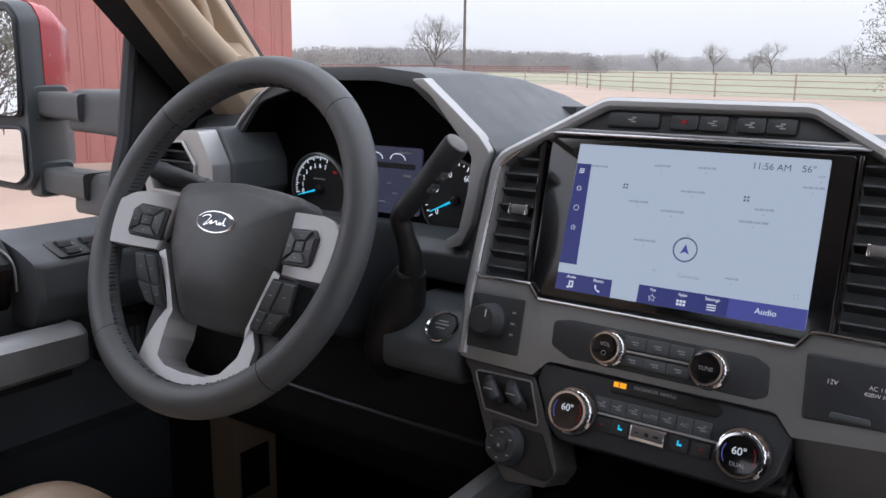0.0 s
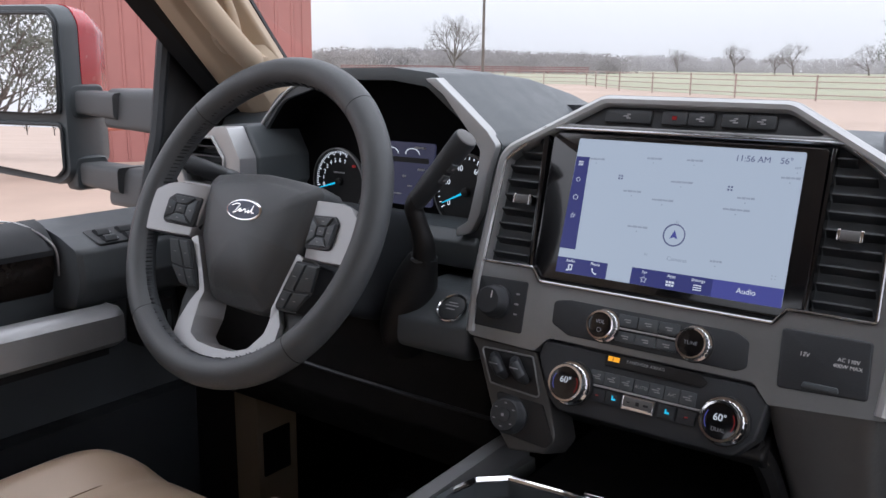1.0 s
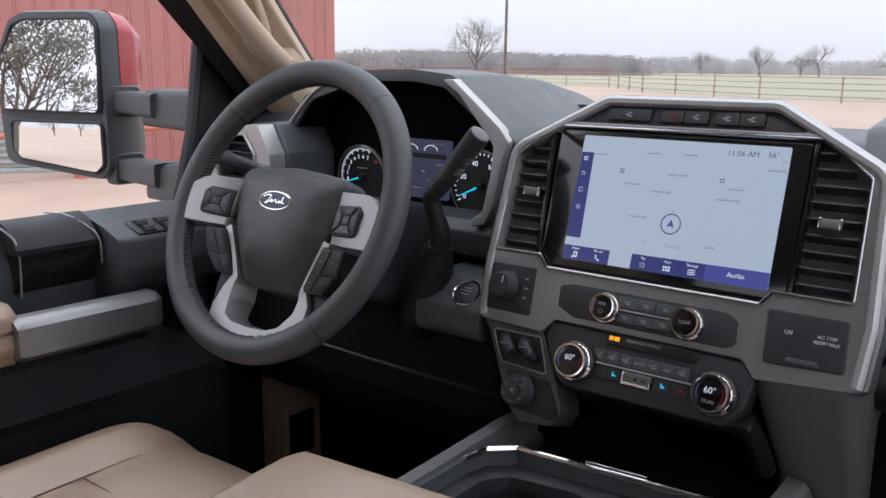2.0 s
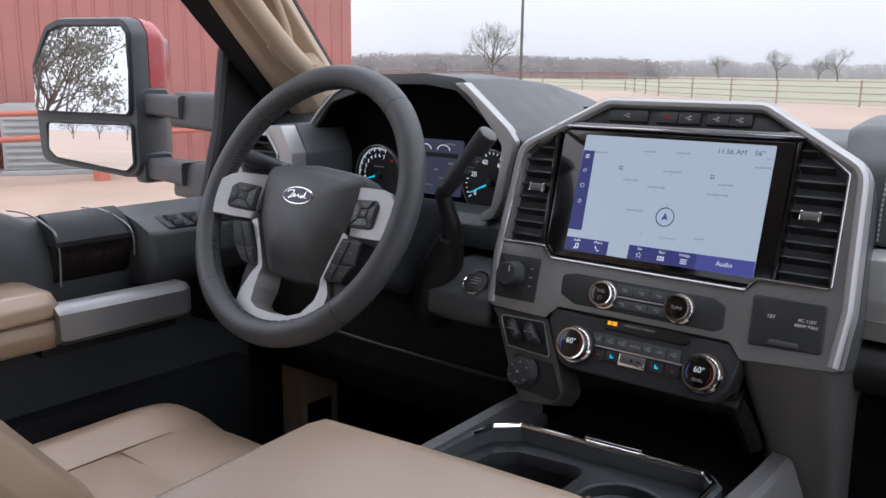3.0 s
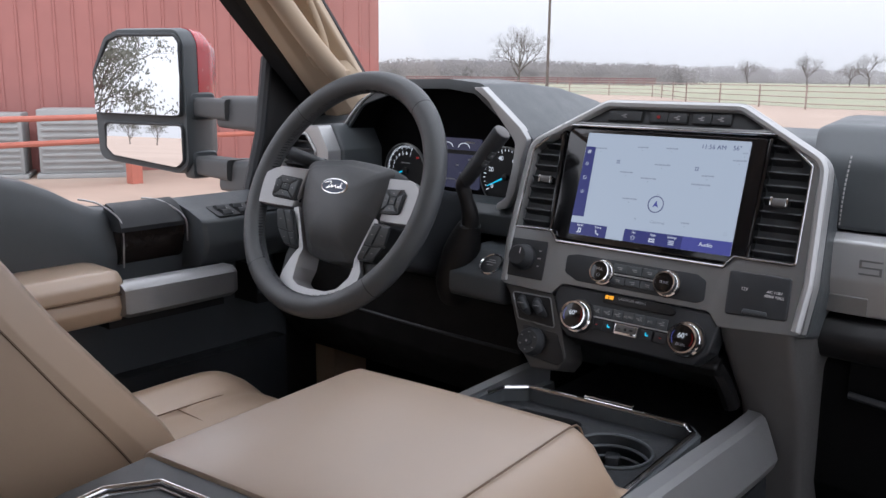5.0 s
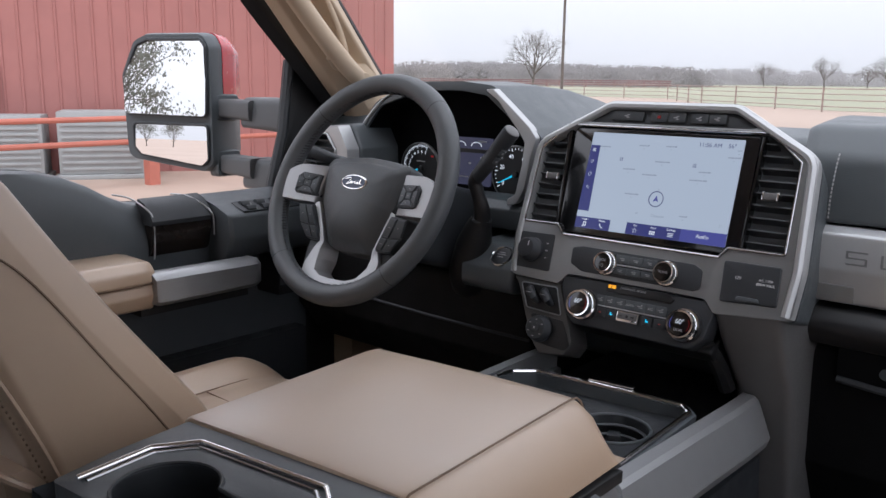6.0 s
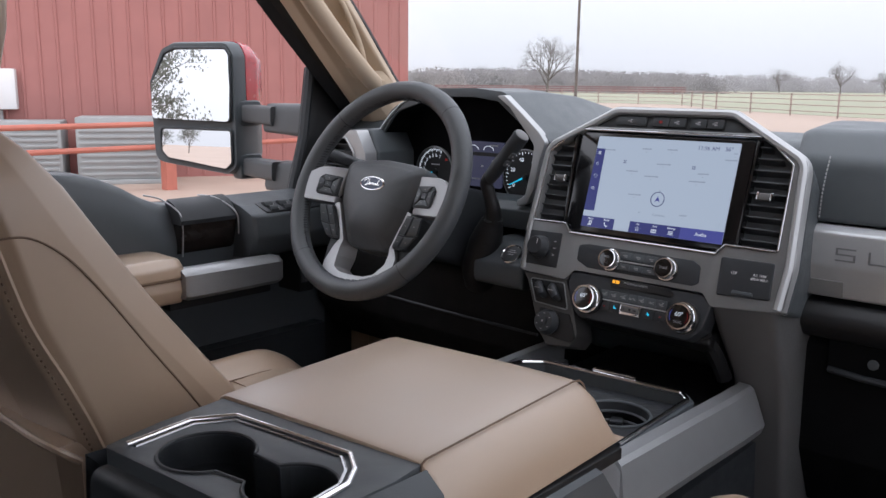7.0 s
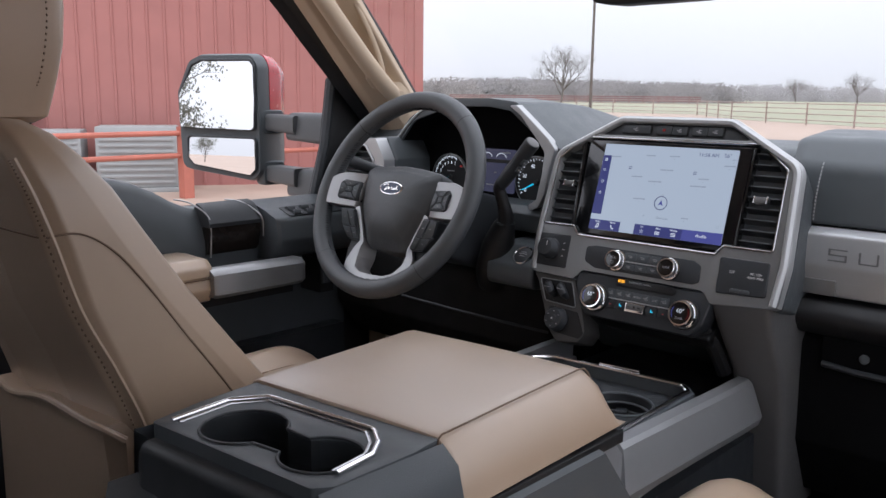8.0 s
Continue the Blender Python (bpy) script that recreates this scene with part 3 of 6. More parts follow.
    bm = B()
    lathe(bm, [(0.007, 0), (0.007, 0.003), (0.005, 0.004), (0, 0.004)], Matrix.Translation((0.307, 1.038, 1.370)) @ BACK, 20)
    part("lock", bm, M_CHAR, glove)
    # low sensor bar on the top, far edge
    bm = B()
    box(bm, (-0.352, 1.285, 1.660), (-0.262, 1.315, 1.682), 0.006)
    part("dash_grille", bm, M_CHAR2, t)
    return t


DASH = dashboard()


def instrument_binnacle():
    t = thing("instrument_binnacle", (-0.49, 1.1, 1.5), "hooded instrument binnacle with lit gauges and silver edging", "instrument panel")
    outer = rounded([(-0.686, 1.50), (-0.683, 1.575), (-0.662, 1.634), (-0.612, 1.694), (-0.494, 1.7310), (-0.400, 1.7325), (-0.332, 1.7260), (-0.245, 1.6580), (-0.230, 1.6430), (-0.240, 1.611), (-0.252, 1.555), (-0.262, 1.50)], [0.01, 0.05, 0.06, 0.06, 0.05, 0.03, 0.02, 0.01, 0.008, 0.01, 0.01, 0.01], 5)
    inner = rounded([(-0.672, 1.505), (-0.669, 1.578), (-0.650, 1.630), (-0.603, 1.685), (-0.494, 1.7160), (-0.400, 1.7165), (-0.345, 1.7095), (-0.2695, 1.6530), (-0.2555, 1.6370), (-0.260, 1.598), (-0.271, 1.548), (-0.288, 1.505)], [0.01, 0.05, 0.06, 0.05, 0.04, 0.03, 0.02, 0.01, 0.008, 0.01, 0.012, 0.01], 5)
    bm = B()
    plate(bm, outer, [inner], -1.16, -1.028, BACK, 0.005, 3)
    part("hood", bm, M_CHAR, t)
    bm = B()
    rings = []
    for y, sx, dz in ((1.15, 1.0, 0.0), (1.25, 1.03, -0.008), (1.36, 1.08, -0.030), (1.50, 1.13, -0.070)):
        rings.append([(-0.5 + (x + 0.5) * sx, y, max(z + dz, 1.40)) for x, z in outer])
    loft(bm, rings)
    part("cowl", bm, M_CHAR, t)
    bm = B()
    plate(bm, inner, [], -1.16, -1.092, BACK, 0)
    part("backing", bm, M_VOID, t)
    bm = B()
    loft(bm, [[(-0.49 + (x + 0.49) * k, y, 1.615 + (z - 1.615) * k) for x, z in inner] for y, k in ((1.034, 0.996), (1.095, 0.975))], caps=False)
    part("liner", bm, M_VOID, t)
    # bright trim on the inner right edge, thin on the left
    strip = [(-0.340, 1.7195), (-0.322, 1.7205), (-0.284, 1.691), (-0.247, 1.661), (-0.2325, 1.6435), (-0.2435, 1.611), (-0.254, 1.5605), (-0.268, 1.534), (-0.290, 1.528), (-0.288, 1.539), (-0.272, 1.549), (-0.260, 1.598), (-0.2555, 1.6365), (-0.269, 1.654), (-0.311, 1.7005)]
    bm = B()
    plate(bm, rounded(strip, [0.002, 0.004, 0.01, 0.006, 0.008, 0.01, 0.012, 0.012, 0.004, 0.004, 0.012, 0.01, 0.01, 0.01, 0.01], 4), [], -1.032, -1.016, BACK, 0.005, 4)
    part("silver_edge", bm, M_SILVER_LT, t, "broad satin silver edge")
    line = smooth_line([(-0.677, 1.027, 1.51), (-0.6745, 1.027, 1.578), (-0.656, 1.027, 1.632), (-0.634, 1.027, 1.662), (-0.600, 1.027, 1.692), (-0.577, 1.027, 1.7055), (-0.54, 1.027, 1.717)], 6)
    bm = B()
    tube(bm, line, [0.0042 - 0.0026 * i / (len(line) - 1) for i in range(len(line))], 8)
    part("thin_edge", bm, M_SILVER_LT, t)
    bm = B()
    extrude_x(bm, rounded([(1.09, 1.538), (1.035, 1.534), (1.020, 1.520), (1.028, 1.485), (1.12, 1.475)], 0.006), -0.69, -0.262, 0.004)
    part("lower_lip", bm, M_CHAR, t)

    def gauge(x, z, r, numbers, start, sweep, needle):
        m = Matrix.Translation((x, 1.090, z)) @ BACK
        bm = B()
        lathe(bm, [(r + 0.003, -0.002), (r + 0.003, 0.004), (r, 0.005), (r - 0.001, 0.001), (0, 0.001)], m, 40)
        g = part("gauge", bm, M_BLACK, t)
        bm = B()
        lathe(bm, [(r + 0.0035, 0.0), (r + 0.0035, 0.005), (r + 0.0015, 0.006), (r + 0.001, 0.0)], m, 40)
        part("gauge_ring", bm, M_SILVER, g)
        k = 29
        bm = B()
        for i in range(k):
            a = radians(start - sweep * i / (k - 1))
            big = i % 4 == 0
            q = m @ Matrix.Rotation(a, 4, "Z")
            box(bm, (r * (0.84 if big else 0.90), -0.0007, 0.0012), (r * 0.97, 0.0007, 0.0016), 0, q)
        part("gauge_ticks", bm, G_WHITE, g)
        for i, s in enumerate(numbers):
            a = radians(start - sweep * i / (len(numbers) - 1))
            words("gauge_number", s, 0.0088 if len(numbers) > 6 else 0.0105, m @ spot(r * 0.68 * math.cos(a), r * 0.68 * math.sin(a), 0.0014), G_WHITE, g)
        a = radians(needle)
        bm = B()
        plate(bm, [(0.004, -0.0016), (r * 0.86, -0.0006), (r * 0.86, 0.0006), (0.004, 0.0016)], [], 0.003, 0.004, m @ Matrix.Rotation(a, 4, "Z"), 0)
        part("needle", bm, G_CYAN, g)
        bm = B()
        lathe(bm, [(0.006, 0.0), (0.006, 0.005), (0.004, 0.006), (0, 0.006)], m, 16)
        part("needle_cap", bm, M_BLACK, g)
        return g, m

    g, m = gauge(-0.552, 1.566, 0.047, ["0", "1", "2", "3", "4", "5", "6", "7"], 190, 121, 196)
    bars("gauge_caption", [(0, 0.014, 0.022, 0.002)], 0.0014, m, M_GREYPRINT, g)
    bars("red_zone", [(0.029, 0.025, 0.007, 0.004)], 0.0014, m, G_RED, g)
    gauge(-0.325, 1.572, 0.048, ["0", "20", "40", "60", "80", "100"], 211, 255, 205)
    bm = B()
    plate(bm, rounded([(-0.504, 1.545), (-0.382, 1.545), (-0.376, 1.632), (-0.508, 1.632)], 0.004), [], -1.092, -1.088, BACK, 0)
    d = part("info_display", bm, G_CLUSTER, t, "dim violet information display")
    m = Matrix.Translation((0, 1.088, 0)) @ BACK
    bars("display_band", [(-0.445, 1.608, 0.118, 0.007)], 0.0002, m, M_BLACK, d)
    for x in (-0.49, -0.451, -0.414):
        bm = B()
        pts = [m @ Vector((x + 0.012 * math.cos(a), 1.616 + 0.008 * math.sin(a), 0.0006)) for a in [math.pi * i / 10 for i in range(11)]]
        tube(bm, pts, 0.0007, 5)
        part("small_dial", bm, G_WHITE, d)
    for rect in [(-0.401, 1.6255, 0.02, 0.0025), (-0.459, 1.585, 0.01, 0.003), (-0.429, 1.585, 0.006, 0.003), (-0.399, 1.596, 0.012, 0.003), (-0.444, 1.56, 0.02, 0.002), (-0.419, 1.572, 0.008, 0.002)]:
        bars("display_print", [rect], 0.0003, m, M_GREYPRINT, d)
    return t


instrument_binnacle()

# ---- centre stack ----
O_POLY = [(-0.209, -0.086), (-0.216, -0.02), (-0.213, 0.128), (-0.098, 0.195), (0.098, 0.195), (0.213, 0.128), (0.222, -0.02), (0.219, -0.080), (0.121, -0.088), (0.106, -0.071), (-0.106, -0.071), (-0.121, -0.088)]
O_RAD = [0.012, 0.02, 0.03, 0.03, 0.03, 0.03, 0.02, 0.008, 0.004, 0.01, 0.01, 0.004]
C_POLY = [(-0.160, 0.156), (-0.203, 0.116), (-0.205, -0.001), (-0.142, 0.000), (-0.130, -0.0138), (0.113, -0.0142), (0.124, 0.000), (0.197, 0.000), (0.194, 0.120), (0.150, 0.156)]
T_POLY = [(-0.150, 0.161), (-0.094, 0.1865), (0.092, 0.1865), (0.142, 0.161)]


def knob(name, x, y, r, parent, label, h=0.016, ring=None, face=None):
    m = F @ spot(x, y, 0.004)
    bm = B()
    n = 72
    rings = []
    for rr, hh, k in ((r * 1.12, 0, 0), (r * 1.12, h * 0.3, 0), (r, h * 0.35, 1), (r, h * 0.92, 1), (r * 0.95, h, 0), (r * 0.84, h * 0.99, 0), (r * 0.82, h * 0.9, 0)):
        rings.append([m @ Vector(((rr - k * 0.0006 * (i % 3 == 0)) * math.cos(2 * math.pi * i / n), (rr - k * 0.0006 * (i % 3 == 0)) * math.sin(2 * math.pi * i / n), hh)) for i in range(n)])
    loft(bm, rings, caps=False)
    k = part(name, bm, ring or M_CHROME, parent, label)
    bm = B()
    lathe(bm, [(r * 0.84, h * 0.5), (r * 0.84, h * 0.93), (r * 0.6, h * 0.95), (0, h * 0.95)], m, 36)
    part("knob_face", bm, face or M_GLOSS, k)
    bm = B()
    lathe(bm, [(r * 1.2, -0.003), (r * 1.2, 0.002), (r * 1.1, 0.003), (0, 0.003)], m, 36)
    part("knob_collar", bm, M_BLACK, k)
    return k, m @ spot(0, 0, h * 0.955)


def louvres(parent, x0, x1, count, tab_x):
    """Black slats across an air vent; the outer top corner of the vent is cut away."""
    sgn = 1 if x1 > 0 else -1
    for i in range(count):
        y = 0.008 + i * 0.0165
        a, b = x0, x1
        cut = max(0.0, y - 0.112)
        if sgn > 0:
            b -= cut * 1.15
        else:
            a += cut * 1.0
        bm = B()
        box(bm, (a, -0.0012, -0.012), (b, 0.0012, 0.010), 0.0006, F @ spot(0, y, -0.010) @ Euler((radians(-24), 0, 0)).to_matrix().to_4x4())
        part("louvre", bm, M_CHAR2, parent)
    bm = B()
    box(bm, (tab_x - 0.011, -0.005, 0.0), (tab_x + 0.011, 0.005, 0.012), 0.0025, F @ spot(0, 0.0725, -0.003))
    tab = part("vent_tab", bm, M_SILVER_DK, parent)
    for s in (-1, 1):
        bm = B()
        box(bm, (tab_x + s * 0.0095 - 0.0015, -0.0055, 0.0), (tab_x + s * 0.0095 + 0.0015, 0.0055, 0.0125), 0.001, F @ spot(0, 0.0725, -0.003))
        part("tab_edge", bm, M_CHROME, tab)


def centre_stack():
    t = thing("centre_stack", (0, 1.0, 1.3), "satin silver centre stack with vents, knobs and switch panels", "centre stack")
    bm = B()
    plate(bm, rounded(O_POLY, O_RAD), [rounded(C_POLY, 0.004), rounded(T_POLY, 0.008)], -0.02, 0.004, F, 0.004, 3)
    part("fascia", bm, M_SILVER, t, "satin silver surround")
    bm = B()
    shell = rounded([(x * 1.012, y * 1.012 + (0.001 if y > 0 else 0)) for x, y in O_POLY[:8]], O_RAD[:8])
    rings = [[F @ Vector((x * k, 0.05 + (y - 0.05) * k - d * 0.25 * (y > 0), -d)) for x, y in shell] for d, k in ((0.012, 1.0), (0.05, 0.985), (0.12, 0.95), (0.22, 0.86))]
    loft(bm, rings)
    part("shell", bm, M_CHAR, t)
    # bright line round the screen and vents
    bm = B()
    tube(bm, [F @ Vector((x, y, 0.0045)) for x, y in rounded(C_POLY, 0.004)], 0.0019, 8, True)
    part("chrome_line", bm, M_DARK_CHROME, t, "thin chrome outline")
    # rounded edge in lighter silver, so the fascia's edge highlight is partly colour
    bm = B()
    edge = rounded([(-0.205, -0.082), (-0.211, -0.02), (-0.208, 0.126), (-0.0965, 0.190), (0.0965, 0.190), (0.208, 0.126), (0.217, -0.02), (0.213, -0.077)], [0, 0.02, 0.028, 0.028, 0.028, 0.028, 0.02, 0], 6)
    rings = []
    for i, (x, y) in enumerate(edge):
        a, b = Vector(edge[max(i - 1, 0)]), Vector(edge[min(i + 1, len(edge) - 1)])
        n = Vector((-(b - a).y, (b - a).x)).normalized()
        rings.append([F @ Vector((x + n.x * u, y + n.y * u, w)) for u, w in ((0.0068, -0.012), (0.0066, -0.002), (0.0045, 0.0045), (0.0, 0.0075), (-0.0045, 0.0068), (-0.0065, 0.004), (-0.0065, -0.012))])
    loft(bm, rings)
    part("outer_frame", bm, M_SILVER_LT, t, "rounded silver frame, lighter in colour for its edge highlight")
    bm = B()
    plate(bm, rounded(T_POLY, 0.008), [], -0.012, -0.002, F, 0.001)
    top = part("button_panel", bm, M_CHAR2, t)
    bm = B()
    box(bm, (-0.148, 0.1575, -0.002), (0.142, 0.1605, 0.0052), 0.001, F)
    part("panel_strip", bm, M_SILVER, top)
    for x0, x1, two in ((-0.094, -0.042, 0), (-0.0305, 0.0235, 1), (0.031, 0.083, 1)):
        for j, (a, b) in enumerate([(x0, x1)] if not two else [(x0, (x0 + x1) / 2 - 0.0004), ((x0 + x1) / 2 + 0.0004, x1)]):
            bm = B()
            plate(bm, rounded([(a, 0.1665), (b, 0.1665), (b, 0.1805), (a, 0.1805)], 0.003), [], -0.002, 0.0015, F, 0.001)
            btn = part("push_button", bm, M_CHAR2, top)
            mark = G_RED if (x0 < 0 and two and j == 0) else M_GREYPRINT
            c = (a + b) / 2
            bars("button_mark", [(c - 0.002, 0.1735, 0.006, 0.0012), (c + 0.001, 0.1755, 0.004, 0.0012), (c + 0.001, 0.1715, 0.005, 0.0012)] if mark is M_GREYPRINT else [(c, 0.1735, 0.005, 0.004)], 0.0016, F, mark, btn)
        bm = B()
        plate(bm, rounded([(x0 - 0.0015, 0.165), (x1 + 0.0015, 0.165), (x1 + 0.0015, 0.182), (x0 - 0.0015, 0.182)], 0.004), [], -0.0025, -0.0012, F, 0)
        part("button_bezel", bm, M_BLACK, top)
    # dark well behind the vents
    bm = B()
    plate(bm, rounded(C_POLY, 0.004), [], -0.05, -0.035, F, 0)
    part("vent_well", bm, M_BLACK, t)
    louvres(t, -0.199, -0.155, 9, -0.170)
    louvres(t, 0.142, 0.191, 9, 0.165)
    for s, a, b in ((-1, -0.1565, -0.150), (1, 0.1365, 0.1405)):
        bm = B()
        plate(bm, [(a + 0.006 * (s < 0), 0.002), (b + 0.006 * (s < 0), 0.002), (b - 0.006 * (s < 0), 0.153), (a - 0.006 * (s < 0), 0.153)], [], -0.02, 0.002, F, 0.0015)
        part("vent_divider", bm, M_GLOSS, t)
    # radio panel
    bm = B()
    plate(bm, rounded([(-0.108, -0.031), (-0.090, -0.0275), (0.083, -0.0285), (0.096, -0.035), (0.098, -0.060), (0.088, -0.0645), (-0.085, -0.0645), (-0.106, -0.055)], 0.006), [], 0.0, 0.0055, F, 0.001)
    radio = part("radio_panel", bm, M_CHAR2, t, "dark radio control panel")
    for i, x in enumerate((-0.0225, -0.001, 0.0205)):
        for y, hh in ((-0.038, 0.012), (-0.0545, 0.010)):
            bm = B()
            plate(bm, rounded([(x - 0.0104, y - hh / 2), (x + 0.0104, y - hh / 2), (x + 0.0104, y + hh / 2), (x - 0.0104, y + hh / 2)], 0.001), [], 0.005, 0.0075, F, 0.0006)
            b = part("push_button", bm, M_CHAR, radio)
            bars("button_mark", [(x, y + 0.001, 0.007, 0.0011), (x + 0.001, y - 0.0012, 0.005, 0.0011)], 0.0076, F, M_GREYPRINT, b)
    bm = B()
    box(bm, (-0.034, -0.0475, 0.005), (0.034, -0.0455, 0.008), 0.0006, F)
    part("bright_bar", bm, M_SILVER_LT, radio)
    k, m = knob("volume_knob", -0.046, -0.0470, 0.0150, t, "knurled chrome volume knob")
    words("knob_word", "VOL", 0.0052, m @ spot(0, 0.003), M_GREYPRINT, k)
    bm = B()
    tube(bm, [m @ Vector((0.0022 * math.cos(a), -0.005 + 0.0022 * math.sin(a), 0.0002)) for a in [2 * math.pi * i / 14 for i in range(14)]], 0.0003, 4, True)
    part("power_mark", bm, M_GREYPRINT, k)
    k, m = knob("tune_knob", 0.0475, -0.0472, 0.0152, t, "knurled chrome tuning knob")
    words("knob_word", "TUNE", 0.0052, m, M_GREYPRINT, k)
    # climate module
    bm = B()
    plate(bm, rounded([(-0.112, -0.0735), (0.108, -0.0735), (0.122, -0.088), (0.116, -0.122), (0.098, -0.142), (-0.083, -0.142), (-0.098, -0.128), (-0.116, -0.09)], [0.004, 0.006, 0.01, 0.01, 0.012, 0.012, 0.01, 0.01]), [], -0.03, 0.002, F, 0.003, 3)
    clim = part("climate_panel", bm, M_CHAR2, t, "dark climate control panel")
    bm = B()
    plate(bm, rounded([(-0.04, -0.0865), (0.060, -0.0865), (0.066, -0.0805), (0.055, -0.0735), (-0.04, -0.0735)], 0.003), [], 0.0, 0.004, F, 0.0015)
    part("disc_slot_lip", bm, M_BLACK, clim)
    bars("airbag_lamp", [(-0.034, -0.0782, 0.005, 0.005), (-0.0275, -0.0782, 0.0065, 0.005)], 0.0042, F, G_AMBER, clim, "amber airbag warning lamp")
    words("panel_words", "PASSENGER AIRBAG", 0.0044, F @ spot(0.003, -0.0778, 0.0042), M_GREYPRINT, clim)
    marks = ["", "", "", "AUTO", "", "A/C", ""]
    for i, s in enumerate(marks):
        x = -0.0445 + i * 0.0157
        bm = B()
        plate(bm, rounded([(x - 0.0076, -0.1058), (x + 0.0076, -0.1058), (x + 0.0076, -0.0925), (x - 0.0076, -0.0925)], 0.001), [], 0.0, 0.004, F, 0.0006)
        b = part("push_button", bm, M_CHAR, clim)
        if s:
            words("button_word", s, 0.0048, F @ spot(x, -0.0995, 0.0042), M_GREYPRINT, b)
        else:
            bars("button_mark", [(x - 0.001, -0.0985, 0.007, 0.001), (x + 0.001, -0.1005, 0.006, 0.001), (x + 0.002, -0.0965, 0.003, 0.001)], 0.0042, F, M_GREYPRINT, b)
    bm = B()
    box(bm, (-0.05, -0.1085, 0.001), (0.066, -0.1066, 0.005), 0.0006, F)
    part("bright_bar", bm, M_SILVER_LT, clim)
    for x, mk in ((-0.041, G_RED), (-0.0235, G_CYAN), (0.032, G_CYAN), (0.0515, G_RED)):
        bm = B()
        plate(bm, rounded([(x - 0.0085, -0.1235), (x + 0.0085, -0.1235), (x + 0.0085, -0.1105), (x - 0.0085, -0.1105)], 0.001), [], 0.0, 0.004, F, 0.0006)
        b = part("seat_button", bm, M_CHAR2, clim)
        bars("seat_mark", [(x - 0.001, -0.116, 0.0015, 0.0045), (x + 0.0012, -0.1173, 0.003, 0.002)] if mk is G_CYAN else [(x, -0.117, 0.0035, 0.0012)], 0.0042, F, mk, b)
    bm = B()
    plate(bm, rounded([(-0.0135, -0.1245), (0.0205, -0.1245), (0.0205, -0.1095), (-0.0135, -0.1095)], 0.002), [], 0.0, 0.007, F, 0.0015)
    b = part("fan_rocker", bm, M_CHROME, clim, "chrome fan rocker")
    bm = B()
    plate(bm, rounded([(-0.0115, -0.1205), (0.0185, -0.1205), (0.0185, -0.111), (-0.0115, -0.111)], 0.001), [], 0.006, 0.0076, F, 0.0005)
    part("rocker_face", bm, M_SILVER_DK, b)
    bars("button_mark", [(-0.006, -0.116, 0.003, 0.001), (0.0035, -0.116, 0.0035, 0.0035), (0.012, -0.116, 0.005, 0.002)], 0.0078, F, M_BLACK, b)
    for x, extra in ((-0.070, ""), (0.087, "DUAL")):
        k, m = knob("temperature_knob", x, -0.1115, 0.0196, t, "knurled chrome temperature knob with a small display", 0.018)
        words("knob_digits", "60°", 0.0090, m @ spot(0.0, 0.003), G_WHITE, k)
        if extra:
            words("knob_word", extra, 0.005, m @ spot(0, -0.008), M_GREYPRINT, k)
        for sgn, mk in ((-1, G_BLUE), (1, G_RED)):
            bm = B()
            a0 = 0 if sgn > 0 else math.pi
            tube(bm, [m @ Vector((0.0135 * math.cos(a0 + a), 0.0135 * math.sin(a0 + a), 0.0)) for a in [-0.6 + 0.15 * i for i in range(9)]], 0.0005, 4)
            part("temperature_arc", bm, mk, k)
    # drive mode knob, left
    bm = B()
    plate(bm, rounded([(-0.203, -0.0735), (-0.140, -0.0735), (-0.143, -0.017), (-0.2045, -0.018)], 0.003), [], 0.0, 0.0052, F, 0.0012)
    kp = part("selector_panel", bm, M_CHAR2, t)
    m0 = F @ spot(-0.1775, -0.0445, 0.005)
    bm = B()
    lathe(bm, [(0.019, 0), (0.0185, 0.006), (0.0165, 0.008), (0.0155, 0.018), (0.0135, 0.02), (0, 0.02)], m0, 36)
    kk = part("selector_knob", bm, M_CHAR2, kp)
    bars("knob_pointer", [(0.004, 0.007, 0.0012, 0.008)], 0.0201, m0, M_WHITE, kk)
    bars("selector_mark", [(-0.1525, -0.032, 0.004, 0.002), (-0.152, -0.043, 0.005, 0.002), (-0.1515, -0.054, 0.004, 0.002), (-0.200, -0.044, 0.003, 0.004)], 0.0053, F, M_GREYPRINT, kp)
    # power outlet cover, right
    bm = B()
    plate(bm, rounded([(0.126, -0.0705), (0.2005, -0.067), (0.1975, -0.016), (0.1225, -0.0165)], 0.004), [], 0.0, 0.006, F, 0.002, 3)
    po = part("outlet_cover", bm, M_CHAR2, t, "dark power outlet cover")
    words("outlet_word", "12V", 0.0055, F @ spot(0.145, -0.037, 0.0062), M_WHITE, po)
    words("outlet_word", "AC 110V", 0.0048, F @ spot(0.181, -0.036, 0.0062), M_WHITE, po)
    words("outlet_word", "400W MAX", 0.0048, F @ spot(0.181, -0.0415, 0.0062), M_WHITE, po)
    bm = B()
    plate(bm, rounded([(0.146, -0.066), (0.178, -0.0655), (0.176, -0.0605), (0.148, -0.0605)], 0.002), [], 0.005, 0.0075, F, 0.001)
    part("thumb_lip", bm, M_CHAR, po)
    # left lower leg with switches
    bm = B()
    plate(bm, rounded([(-0.2055, -0.0865), (-0.1205, -0.0885), (-0.097, -0.128), (-0.078, -0.172), (-0.088, -0.190), (-0.130, -0.196), (-0.150, -0.176), (-0.193, -0.0985)], [0.004, 0.004, 0.01, 0.012, 0.004, 0.004, 0.012, 0.006]), [], -0.05, 0.0, F, 0.004, 3)
    part("left_leg", bm, M_LEG, t, "dark warm grey lower trim leg")
